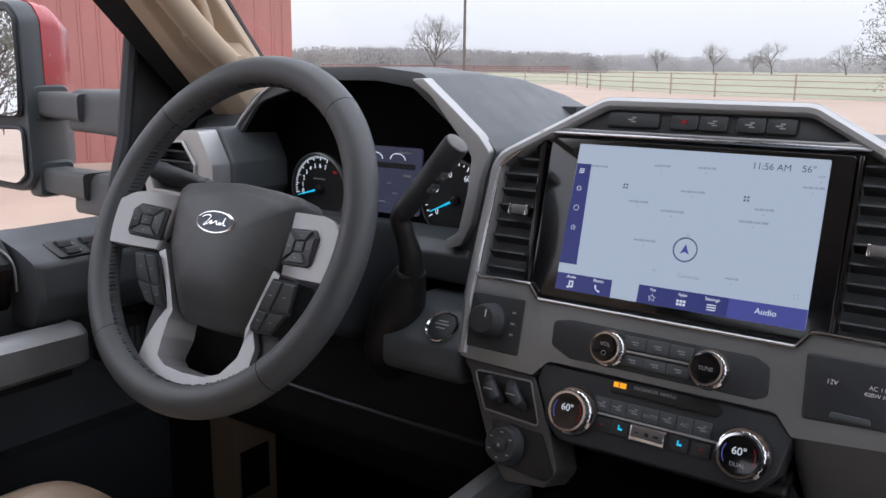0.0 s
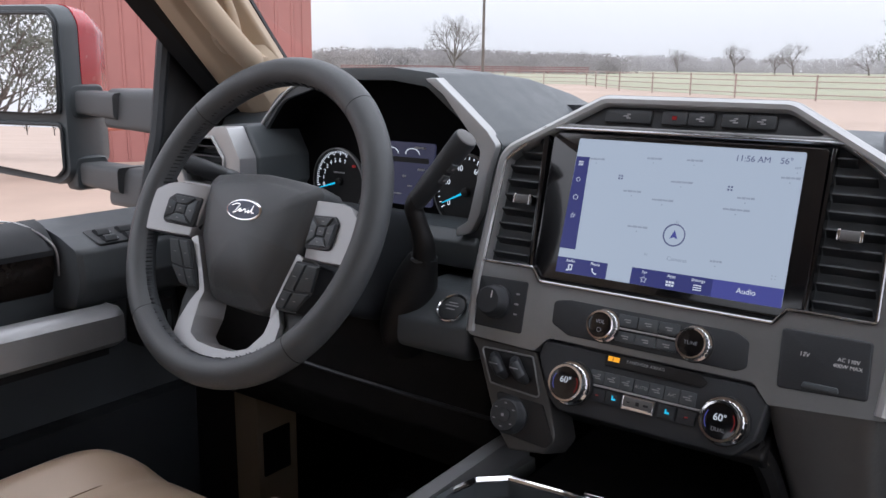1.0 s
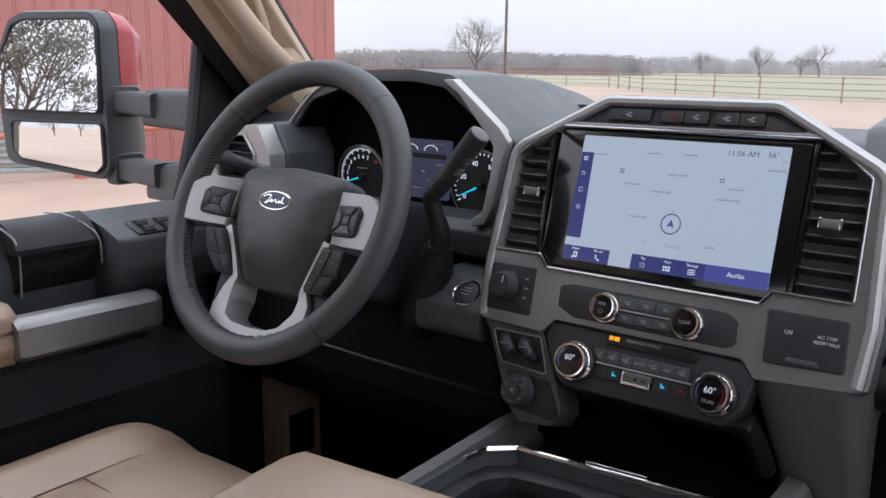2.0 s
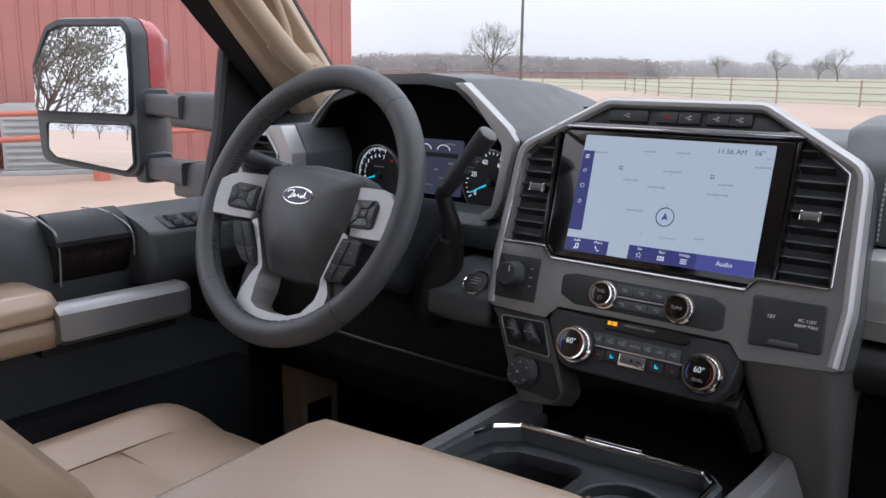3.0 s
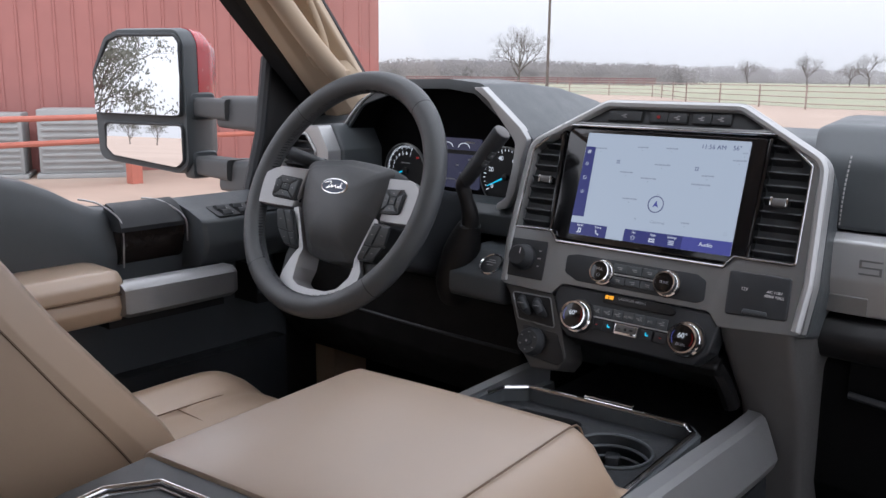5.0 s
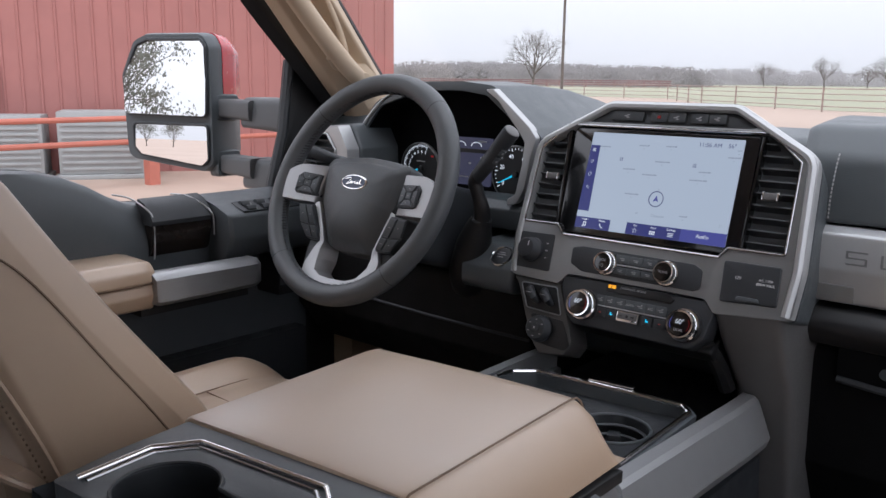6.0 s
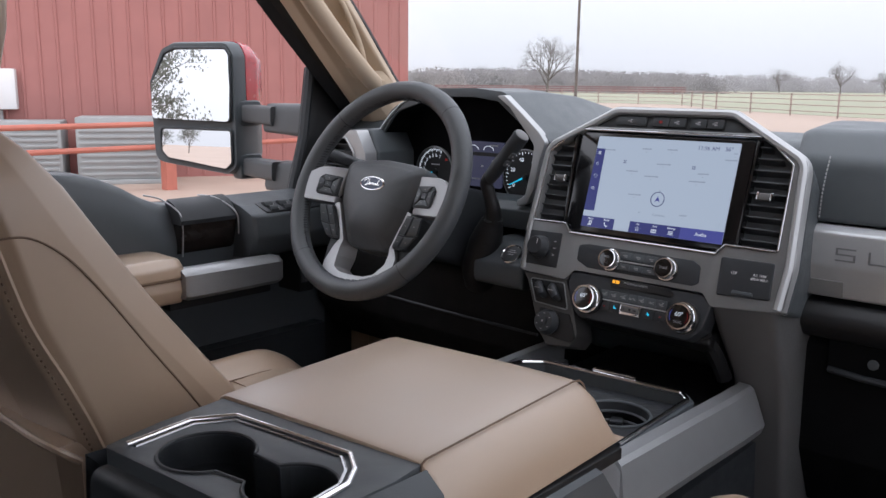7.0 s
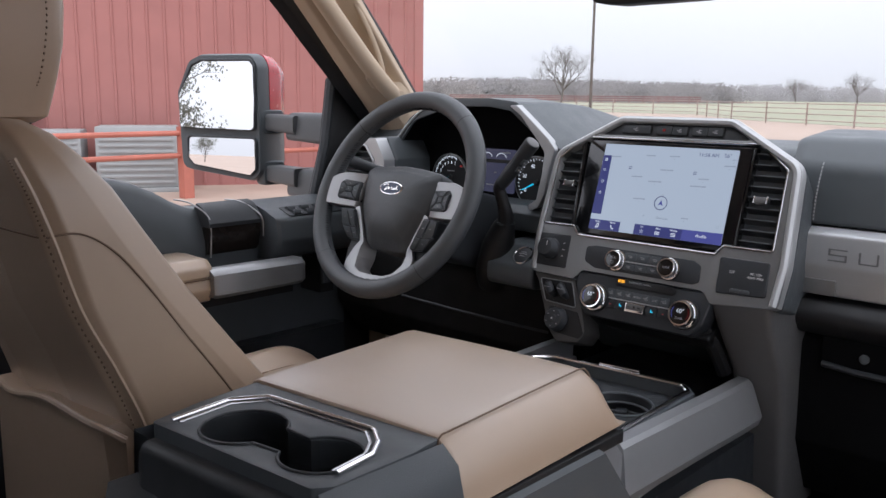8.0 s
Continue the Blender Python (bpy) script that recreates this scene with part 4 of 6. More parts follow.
    bm = B()
    tray = rounded([(-0.1865, -0.0957), (-0.1215, -0.0945), (-0.1040, -0.1350), (-0.1665, -0.1320)], 0.004)
    plate(bm, tray, [], -0.004, 0.0015, F, 0.001)
    sw = part("switch_panel", bm, M_BLACK, t)
    bm = B()
    tube(bm, [F @ Vector((x, y, 0.0016)) for x, y in tray], 0.0011, 6, True)
    part("panel_line", bm, M_SILVER, sw)
    for x in (-0.160, -0.134):
        bm = B()
        tube(bm, [F @ Vector((x - 0.008, -0.103, 0.001)), F @ Vector((x - 0.001, -0.108, 0.011)), F @ Vector((x + 0.008, -0.117, 0.011)), F @ Vector((x + 0.012, -0.122, 0.004))], [0.006, 0.0075, 0.007, 0.004], 12)
        sl = part("brake_slider", bm, M_CHAR2, sw)
        bm = B()
        box(bm, (x - 0.004, -0.1105, 0.017), (x + 0.006, -0.1095, 0.0185), 0.0004, F)
        part("slider_mark", bm, M_GREYPRINT, sl)
    bm = B()
    low = rounded([(-0.159, -0.1385), (-0.0995, -0.1410), (-0.080, -0.1745), (-0.087, -0.184), (-0.137, -0.181)], 0.005)
    plate(bm, low, [], -0.004, 0.0015, F, 0.001)
    lp = part("lamp_panel", bm, M_BLACK, t)
    m0 = F @ spot(-0.1345, -0.1600, 0.0015)
    bm = B()
    lathe(bm, [(0.0205, 0), (0.0205, 0.004), (0.0185, 0.006), (0.0175, 0.013), (0.0160, 0.0145), (0, 0.0145)], m0, 36)
    lk = part("light_switch", bm, M_CHAR2, lp)
    for a in range(6):
        bars("switch_mark", [(0.0125 * math.cos(0.6 + a), 0.0125 * math.sin(0.6 + a), 0.003, 0.0012)], 0.0146, m0, M_GREYPRINT, lk)
    bm = B()
    lathe(bm, [(0.0075, 0.0145), (0.0075, 0.0165), (0.006, 0.0172), (0, 0.0172)], m0, 24)
    part("switch_cap", bm, M_CHAR2, lk)
    bars("switch_mark", [(0, 0, 0.003, 0.003)], 0.0174, m0, M_GREYPRINT, lk)
    # right lower leg
    bm = B()
    rings = []
    for z, y, x0, x1, d in ((1.4435, 0.9275, 0.116, 0.217, 0.10), (1.40, 0.945, 0.122, 0.217, 0.12), (1.33, 0.984, 0.132, 0.220, 0.12), (1.24, 1.0, 0.142, 0.222, 0.12), (1.10, 1.02, 0.150, 0.222, 0.12)):
        rings.append([(x, yy, z) for x, yy in rounded([(x0, y), (x1 - 0.01, y + 0.004), (x1, y + d), (x0, y + d)], 0.014, 4)])
    loft(bm, rings)
    # leg colour is darkened to stand for the weak light down here
    part("right_leg", bm, M_SILVER_DK, t)
    # open bin under the climate panel
    bm = B()
    extrude_x(bm, rounded([(0.955, 1.395), (0.93, 1.382), (0.95, 1.365), (1.02, 1.34), (1.12, 1.31), (1.12, 1.395)], 0.006), -0.10, 0.12, 0.004)
    part("lower_brow", bm, M_BLACK, t)
    bm = B()
    tube(bm, smooth_line([(0.104, 0.945, 1.392), (0.116, 0.965, 1.36), (0.124, 0.985, 1.32)], 4), 0.012, 8)
    part("side_brace", bm, M_BLACK, t)
    return t


STACK = centre_stack()


def touchscreen():
    t = thing("touchscreen", (0, 0.98, 1.58), "large lit touchscreen showing a pale road map", "screen")
    bm = B()
    plate(bm, rounded([(-0.143, -0.0085), (0.1365, -0.0085), (0.1345, 0.1525), (-0.150, 0.1525)], 0.006), [], -0.03, 0.0012, F, 0.001)
    part("bezel", bm, M_GLOSS, t, "gloss black bezel")
    bm = B()
    plate(bm, rounded([(-0.1155, 0.0), (0.1175, 0.0), (0.1155, 0.1465), (-0.1180, 0.1465)], 0.002), [], 0.0012, 0.0016, F, 0)
    d = part("display", bm, G_SCREEN, t, "pale blue-grey lit map")
    bm = B()
    plate(bm, [(-0.1155, 0.0), (-0.0575, 0.0), (-0.058, 0.0165), (-0.1158, 0.0165)], [], 0.0016, 0.0019, F, 0)
    part("menu_tab", bm, G_NAVY, d)
    bm = B()
    plate(bm, [(-0.031, 0.0), (0.052, 0.0), (0.052, 0.0172), (-0.031, 0.0168)], [], 0.0016, 0.0019, F, 0)
    part("menu_tab", bm, G_NAVY, d)
    bm = B()
    plate(bm, [(0.052, 0.0), (0.1174, 0.0), (0.1171, 0.0178), (0.052, 0.0172)], [], 0.0016, 0.0019, F, 0)
    part("audio_tab", bm, G_BLUE, d, "violet-blue audio tab")
    bm = B()
    plate(bm, [(-0.1162, 0.026), (-0.0975, 0.026), (-0.1020, 0.1265), (-0.1172, 0.1265)], [], 0.0016, 0.0019, F, 0)
    part("side_menu", bm, G_NAVY, d)
    z = 0.0020
    for x, s in ((-0.100, "Audio"), (-0.0715, "Phone"), (-0.017, "Fav"), (0.011, "Apps"), (0.038, "Settings")):
        words("menu_word", s, 0.0042, F @ spot(x, 0.0135, z), G_WHITE, d)
    bars("menu_icon", [(-0.101, 0.006, 0.0012, 0.006), (-0.0975, 0.0068, 0.0012, 0.006), (-0.0993, 0.0092, 0.0046, 0.0012), (-0.1022, 0.0035, 0.0022, 0.0018), (-0.0988, 0.004, 0.0022, 0.0018)], z, F, G_WHITE, d)
    bm = B()
    tube(bm, [F @ Vector(p) for p in ((-0.0738, 0.0092, z), (-0.0735, 0.0060, z), (-0.0712, 0.0040, z), (-0.0688, 0.0036, z))], [0.0011, 0.0006, 0.0006, 0.0011], 6)
    part("menu_icon", bm, G_WHITE, d)
    for cx, cy, r, mt in ((-0.017, 0.0062, 0.0038, G_WHITE), (-0.1085, 0.062, 0.003, G_WHITE)):
        bm = B()
        tube(bm, [F @ Vector((cx + r * (1 if i % 2 == 0 else 0.45) * math.sin(math.pi * i / 5), cy + r * (1 if i % 2 == 0 else 0.45) * math.cos(math.pi * i / 5), z)) for i in range(10)], 0.0003, 4, True)
        part("star_icon", bm, mt, d)
    bars("menu_icon", [(0.0075 + 0.003 * i, 0.0075 - 0.003 * j, 0.0022, 0.0022) for i in range(3) for j in range(2)], z, F, G_WHITE, d)
    bars("menu_icon", [(0.038, 0.0085 - 0.0022 * j, 0.008, 0.001) for j in range(3)], z, F, G_WHITE, d)
    bars("menu_icon", [(-0.1105, 0.121 - 0.0018 * j, 0.0052, 0.0009) for j in range(3)], z, F, G_WHITE, d)
    for cx, cy, r in ((-0.1100, 0.1015, 0.0021), (-0.1092, 0.082, 0.0026)):
        bm = B()
        tube(bm, [F @ Vector((cx + r * math.cos(a), cy + r * math.sin(a), z)) for a in [2 * math.pi * i / 14 for i in range(14)]], 0.0003, 4, True)
        part("menu_icon", bm, G_WHITE, d)
    words("audio_word", "Audio", 0.0074, F @ spot(0.084, 0.0098, z), G_WHITE, d)
    words("clock", "11:56 AM", 0.0085, F @ spot(0.068, 0.1365, 0.0017), G_DARKINK, d)
    words("temperature", "56°", 0.0085, F @ spot(0.099, 0.1368, 0.0017), G_DARKINK, d)
    words("camera_word", "Cameras", 0.0058, F @ spot(0.013, 0.0305, 0.0019), G_INK, d)
    words("compass_letter", "N", 0.0042, F @ spot(-0.0195, 0.0315, 0.0019), G_INK, d)
    words("compass_letter", "N", 0.0040, F @ spot(0.0065, 0.0675, 0.0019), G_INK, d)
    c = (0.0055, 0.0545)
    bm = B()
    tube(bm, [F @ Vector((c[0] + 0.0108 * math.cos(a), c[1] + 0.0108 * math.sin(a), 0.0017)) for a in [2 * math.pi * i / 36 for i in range(36)]], 0.0008, 6, True)
    part("position_ring", bm, G_DARKINK, d)
    bm = B()
    plate(bm, [(c[0], c[1] + 0.005), (c[0] - 0.0042, c[1] - 0.0042), (c[0], c[1] - 0.002), (c[0] + 0.0042, c[1] - 0.0042)], [], 0.0016, 0.0019, F, 0)
    part("position_arrow", bm, G_BLUE, d)
    for x, y, w in ((-0.093, 0.125, 0.018), (-0.030, 0.130, 0.016), (0.012, 0.131, 0.017), (-0.047, 0.094, 0.020), (0.003, 0.108, 0.023), (-0.013, 0.088, 0.023), (0.068, 0.098, 0.017), (0.061, 0.086, 0.026), (-0.034, 0.058, 0.022), (0.105, 0.121, 0.018), (0.051, 0.034, 0.012), (0.110, 0.131, 0.006)):
        bars("map_label", [(x - w / 2 + w * k / 4 + w / 8, y + 0.0001 * k, w / 4 - 0.0007, 0.0021 if k % 2 else 0.0017) for k in range(4)] + [(x, y - 0.0045, 0.0011, 0.0011)], 0.0016, F, G_INK, d)
    for x, y in ((-0.0625, 0.108), (0.0515, 0.1065)):
        bars("map_shield", [(x + sx * 0.0015, y + sy * 0.0015, 0.0018, 0.0018) for sx in (-1, 1) for sy in (-1, 1)], 0.0016, F, G_DARKINK, d)
    bars("map_corner_mark", [(0.106 + sx * 0.0015, 0.027 + sy * 0.0015, 0.001, 0.001) for sx in (-1, 1) for sy in (-1, 1)], 0.0016, F, G_INK, d)
    return t


SCREEN = touchscreen()

# ---- steering ----
def steering_wheel():
    t = thing("steering_wheel", (-0.436, 0.9, 1.45), "black leather steering wheel with satin silver spokes", "steering wheel")
    R, n = 0.1811, 120
    bm = B()
    pts, rad = [], []
    for i in range(n):
        a = 2 * math.pi * i / n
        pts.append(W @ Vector((R * math.cos(a), R * math.sin(a), 0)))
        rad.append(0.0168 + 0.0008 * max(0.0, math.cos(2 * (a - 0.9))) ** 3 + 0.0008 * max(0.0, math.cos(2 * (a - 2.25))) ** 3)
    tube(bm, pts, rad, 24, True)
    rim = part("rim", bm, M_WHEEL, t, "stitched black leather rim")
    for a in (50, 138, 229, 314):
        a = radians(a)
        c = Vector((R * math.cos(a), R * math.sin(a), 0))
        u = Vector((math.cos(a), math.sin(a), 0))
        bm = B()
        tube(bm, [W @ (c + (u * math.cos(b) + Vector((0, 0, 1)) * math.sin(b)) * 0.0172) for b in [2 * math.pi * j / 20 for j in range(20)]], 0.0008, 5, True)
        part("rim_seam", bm, M_BLACK, rim)
    # lacing on the inner edge, crossing threads
    bm = B()
    for i in range(150):
        a = radians(52 + 260 * i / 149) if i % 3 else radians(138 + 91 * i / 149)
        p = Vector(((R - 0.0168) * math.cos(a), (R - 0.0168) * math.sin(a), 0.002))
        d = Vector((-math.sin(a), math.cos(a), 0))
        tube(bm, [W @ (p - d * 0.0016 + Vector((0, 0, -0.004))), W @ (p + d * 0.0016 + Vector((0, 0, 0.005)))], 0.0007, 4)
    tagged(part("rim_lacing", bm, M_BLACK, rim, smooth=0), kind="stuff")
    # hub pad: broad at the top, tapering to a cut-off chin that leans away
    half = [(0.0, 0.0560), (0.050, 0.0525), (0.086, 0.0480), (0.0965, 0.0400), (0.0930, 0.0100), (0.0830, -0.0300), (0.0665, -0.0700), (0.0530, -0.0935), (0.0410, -0.1010), (0.0, -0.1035)]
    edge_z = [(-0.10, -0.024), (-0.07, -0.020), (-0.03, -0.010), (0.05, -0.0075)]
    outline = half + [(-x, y) for x, y in half[-2:0:-1]]
    pr = rounded(outline, 0.010, 4)
    bm = B()
    rings = []
    for k, w, dz in ((0.92, 0.0, -0.040), (1.0, 0.0, -0.034), (1.0, 0.0, -0.008), (0.985, 0.02, -0.0025), (0.955, 0.06, -0.0008), (0.88, 0.17, 0.0), (0.83, 0.36, 0.0), (0.79, 0.50, 0.0), (0.60, 0.80, 0.0), (0.35, 0.95, 0.0), (0.10, 1.0, 0.0)):
        rings.append([W @ Vector((x * k, -0.02 + (y + 0.02) * k, along_table(y, edge_z) * (1 - w) + (0.0108 - 0.22 * max(0.0, -0.045 - (y + 0.02) * k)) * w + dz)) for x, y in pr])
    loft(bm, rings)
    hub = part("hub_pad", bm, M_WHEEL, t, "", 35)
    m = W @ spot(0.0, 0.0045, 0.0085)
    bm = B()
    lathe(bm, [(1.0, 0.0), (1.0, 0.0022), (0.94, 0.0032), (0.0, 0.0032)], m @ Matrix.Diagonal((0.0290, 0.0128, 1.0, 1.0)), 40)
    badge = part("badge", bm, M_CHROME, hub, "chrome-edged dark blue oval badge")
    bm = B()
    lathe(bm, [(1.0, 0.003), (1.0, 0.0036), (0.0, 0.0038)], m @ Matrix.Diagonal((0.0262, 0.0106, 1.0, 1.0)), 40)
    part("badge_field", bm, material("dark_blue_enamel", (0.02, 0.03, 0.07), 0.25, var=0.02), badge)
    bm = B()
    tube(bm, smooth_line([m @ Vector((x, y, 0.0040)) for x, y in ((-0.019, 0.003), (-0.012, 0.006), (-0.006, 0.0052), (-0.010, -0.001), (-0.014, -0.005), (-0.008, -0.003), (-0.003, 0.0012), (-0.004, -0.003), (0.001, -0.001), (0.004, 0.001), (0.006, -0.003), (0.011, 0.0), (0.010, -0.003), (0.014, -0.001), (0.0165, 0.006), (0.0155, -0.002), (0.020, -0.0025))], 4), 0.0009, 5)
    part("badge_stroke", bm, M_CHROME, badge)
    bars("airbag_mark", [(-0.008 + 0.0055 * i, -0.048 + 0.0002 * i, 0.0042, 0.0030) for i in range(4)], 0.0052, W, M_BLACK, hub)
    bars("airbag_mark", [(0.0, -0.064, 0.007, 0.005)], 0.0012, W, M_BLACK, hub)
    plate_z = lambda x: -0.006 + (x - 0.09) * 0.20
    block_z = lambda y: along_table(y, [(-0.093, -0.016), (-0.039, -0.002)])
    leg_z = lambda y: along_table(y, [(-0.173, -0.003), (-0.150, -0.010), (-0.120, -0.020), (-0.090, -0.020), (-0.034, -0.007)])
    for s in (-1, 1):
        # silver plate from the rim to the hub, with its switch block
        bm = B()
        out = rounded([(0.088, 0.0320), (0.138, 0.0295), (0.1525, 0.0255), (0.1715, 0.0130), (0.1775, -0.0020), (0.1765, -0.0330), (0.1680, -0.0378), (0.130, -0.0368), (0.096, -0.0348)], [0.001, 0.006, 0.008, 0.008, 0.006, 0.006, 0.006, 0.004, 0.001], 4)
        cx, cy = 0.135, -0.004
        loft(bm, [[W @ Vector((s * (cx + (x - cx) * k), cy + (y - cy) * k, plate_z(x) + dz)) for x, y in out] for dz, k in ((-0.030, 0.93), (-0.006, 1.0), (-0.002, 0.992), (0.0, 0.955))])
        part("spoke", bm, M_SPOKE, t)
        bm = B()
        pl = rounded([(0.0935, 0.0140), (0.1340, 0.0138), (0.1425, 0.0060), (0.1410, -0.0212), (0.1360, -0.0240), (0.0945, -0.0235)], 0.003)
        cx, cy = 0.118, -0.005
        loft(bm, [[W @ Vector((s * (cx + (x - cx) * k), cy + (y - cy) * k, plate_z(x) + dz)) for x, y in pl] for dz, k in ((-0.012, 1.0), (0.0015, 1.0), (0.0028, 0.95))])
        sb = part("switch_block", bm, M_CHAR2, t)
        # four keys round a middle one
        for q in (((0.101, 0.0115), (0.1335, 0.0115), (0.1255, 0.0020), (0.1105, 0.0020)), ((0.101, -0.0210), (0.1340, -0.0210), (0.1255, -0.0110), (0.1105, -0.0110)), ((0.0965, 0.0100), (0.0965, -0.0195), (0.1090, -0.0115), (0.1090, 0.0015)), ((0.1395, 0.0060), (0.1390, -0.0190), (0.1270, -0.0112), (0.1270, 0.0018)), ((0.1108, 0.0005), (0.1252, 0.0005), (0.1252, -0.0095), (0.1108, -0.0095))):
            mx, my = sum(p[0] for p in q) / 4, sum(p[1] for p in q) / 4
            bm = B()
            loft(bm, [[W @ Vector((s * (mx + (x - mx) * k), my + (y - my) * k, plate_z(x) + dz)) for x, y in q] for dz, k in ((0.001, 0.98), (0.0042, 0.96), (0.0050, 0.84))])
            key = part("switch_key", bm, M_CHAR, sb)
            bars("switch_mark", [(s * mx, my, 0.0030, 0.0009)], plate_z(mx) + 0.0052, W, M_GREYPRINT, key)
        # lower switch block along the V spoke
        bm = B()
        pl = rounded([(0.0925, -0.0388), (0.1285, -0.0392), (0.1225, -0.0690), (0.0990, -0.0935), (0.0700, -0.0945), (0.0665, -0.0900)], 0.004)
        loft(bm, [[W @ Vector((s * x * (1 - 0.02 * (dz > -0.01)), y, block_z(y) + dz)) for x, y in pl] for dz in (-0.022, -0.003, -0.0012)])
        sb = part("lower_switch_block", bm, M_CHAR2, t)
        for q in (((0.0925, -0.0410), (0.1075, -0.0412), (0.0925, -0.0715), (0.0790, -0.0705)), ((0.1090, -0.0412), (0.1255, -0.0415), (0.1190, -0.0690), (0.0942, -0.0715)), ((0.0780, -0.0725), (0.0915, -0.0735), (0.0805, -0.0920), (0.0695, -0.0910)), ((0.0930, -0.0735), (0.1165, -0.0715), (0.0985, -0.0915), (0.0820, -0.0922))):
            mx, my = sum(p[0] for p in q) / 4, sum(p[1] for p in q) / 4
            bm = B()
            loft(bm, [[W @ Vector((s * (mx + (x - mx) * k), my + (y - my) * k, block_z(y) + dz)) for x, y in q] for dz, k in ((-0.004, 1.0), (0.0015, 0.97), (0.0025, 0.88))])
            key = part("switch_key", bm, M_CHAR, sb)
            bars("switch_mark", [(s * mx, my, 0.004, 0.0009)], block_z(my) + 0.0027, W, M_GREYPRINT, key)
        # strip beside the pad, leg of the V and half of the foot
        bm = B()
        leg = [(0.0945, -0.0352), (0.0762, -0.0700), (0.0672, -0.0920), (0.0780, -0.1100), (0.0815, -0.1330), (0.0745, -0.1530), (0.0520, -0.1672), (0.0200, -0.1725), (0.0, -0.1732), (0.0, -0.1530), (0.0300, -0.1515), (0.0490, -0.1440), (0.0590, -0.1240), (0.0605, -0.1060), (0.0575, -0.0940), (0.0672, -0.0700), (0.0845, -0.0310)]
        deep = leg[:9] + [(0.0, -0.1500), (0.0270, -0.1488), (0.0400, -0.1420), (0.0440, -0.1200), (0.0470, -0.1000), (0.0530, -0.0930), (0.0660, -0.0700), (0.0835, -0.0310)]
        turns = [0.001, 0.006, 0.004, 0.012, 0.012, 0.014, 0.012, 0.01, 0, 0, 0.008, 0.008, 0.010, 0.008, 0.006, 0.006, 0.001]
        loft(bm, [[W @ Vector((s * x, y, leg_z(y) + dz)) for x, y in rounded(o, turns, 4)] for o, dz in ((deep, -0.030), (leg, 0.0))])
        sharp_bevel(bm, bm.edges[:], 0.0022, 2, 50)
        part("lower_spoke", bm, M_SPOKE, t)
        # dark cover on the outer flank of the leg
        bm = B()
        cov = [(0.0690, -0.0940), (0.0985, -0.0935), (0.1000, -0.1100), (0.0860, -0.1450), (0.0760, -0.1530), (0.0815, -0.1330), (0.0780, -0.1100)]
        loft(bm, [[W @ Vector((s * x, y, leg_z(y) + dz)) for x, y in cov] for dz in (-0.026, -0.008)])
        part("leg_cover", bm, M_CHAR2, t)
    # column shroud behind the hub
    bm = B()
    rings = []
    for y, z, w, h in ((0.870, 1.520, 0.050, 0.050), (0.90, 1.508, 0.062, 0.062), (0.98, 1.485, 0.07, 0.068), (1.12, 1.45, 0.075, 0.07)):
        rings.append([(-0.436 + x, y + zz * 0.35, z + zz) for x, zz in rounded([(-w, -h), (w, -h), (w, h), (-w, h)], 0.02)])
    loft(bm, rings)
    part("column_shroud", bm, M_CHAR2, t)
    return t


WHEEL = steering_wheel()


def shift_lever():
    t = thing("shift_lever", (-0.30, 0.955, 1.42), "black column shift lever with grey end cap", "gear lever")
    a, b = Vector((-0.2905, 0.9335, 1.578)), Vector((-0.2155, 0.9285, 1.6595))
    bm = B()
    line = smooth_line([(-0.293, 0.957, 1.505), (-0.287, 0.947, 1.532), (-0.2895, 0.938, 1.560), tuple(a), tuple(a.lerp(b, 0.25))], 6)
    tube(bm, line, [0.0155 - 0.0045 * min(1, i / 10) for i in range(len(line))], 14)
    part("stem", bm, M_BLACK, t)
    bm = B()
    tube(bm, [a, a.lerp(b, 0.10), a.lerp(b, 0.30), a.lerp(b, 0.42), a.lerp(b, 0.44), a.lerp(b, 0.97), b], [0.0095, 0.0115, 0.0125, 0.0130, 0.0122, 0.0136, 0.0128], 24)
    g = part("grip", bm, M_CHAR2, t)
    d = (b - a).normalized()
    turn = d.to_track_quat("Z", "Y").to_matrix().to_4x4()
    m = Matrix.Translation(b) @ turn
    bm = B()
    lathe(bm, [(0.0118, -0.002), (0.0118, 0.0008), (0.0105, 0.0014), (0, 0.0015)], m, 28)
    part("end_cap", bm, M_SILVER_DK, g)
    for k in (0.52, 0.68):
        bm = B()
        c = Matrix.Translation(a.lerp(b, k)) @ turn @ Matrix.Rotation(radians(-20), 4, "Z")
        box(bm, (-0.0045, -0.0150, -0.006), (0.0045, -0.0115, 0.006), 0.001, c)
        btn = part("shift_button", bm, M_CHAR, g)
        bm = B()
        box(bm, (-0.0015, -0.0153, -0.0015), (0.0015, -0.0149, 0.0015), 0, c)
        part("button_mark", bm, M_GREYPRINT, btn)
    bm = B()
    lathe(bm, [(0.0155, -0.003), (0.0170, -0.001), (0.0170, 0.002), (0.0150, 0.003)], Matrix.Translation((-0.2935, 0.956, 1.510)), 24)
    part("collar", bm, M_CHAR, t)
    bm = B()
    line = smooth_line([(-0.294, 0.957, 1.512), (-0.305, 0.961, 1.490), (-0.320, 0.966, 1.455), (-0.338, 0.974, 1.415), (-0.345, 0.99, 1.39)], 5)
    tube(bm, line, [0.0165 + 0.014 * min(1, i / 9) for i in range(len(line))], 18)
    part("boot", bm, M_BLACK, t)


shift_lever()


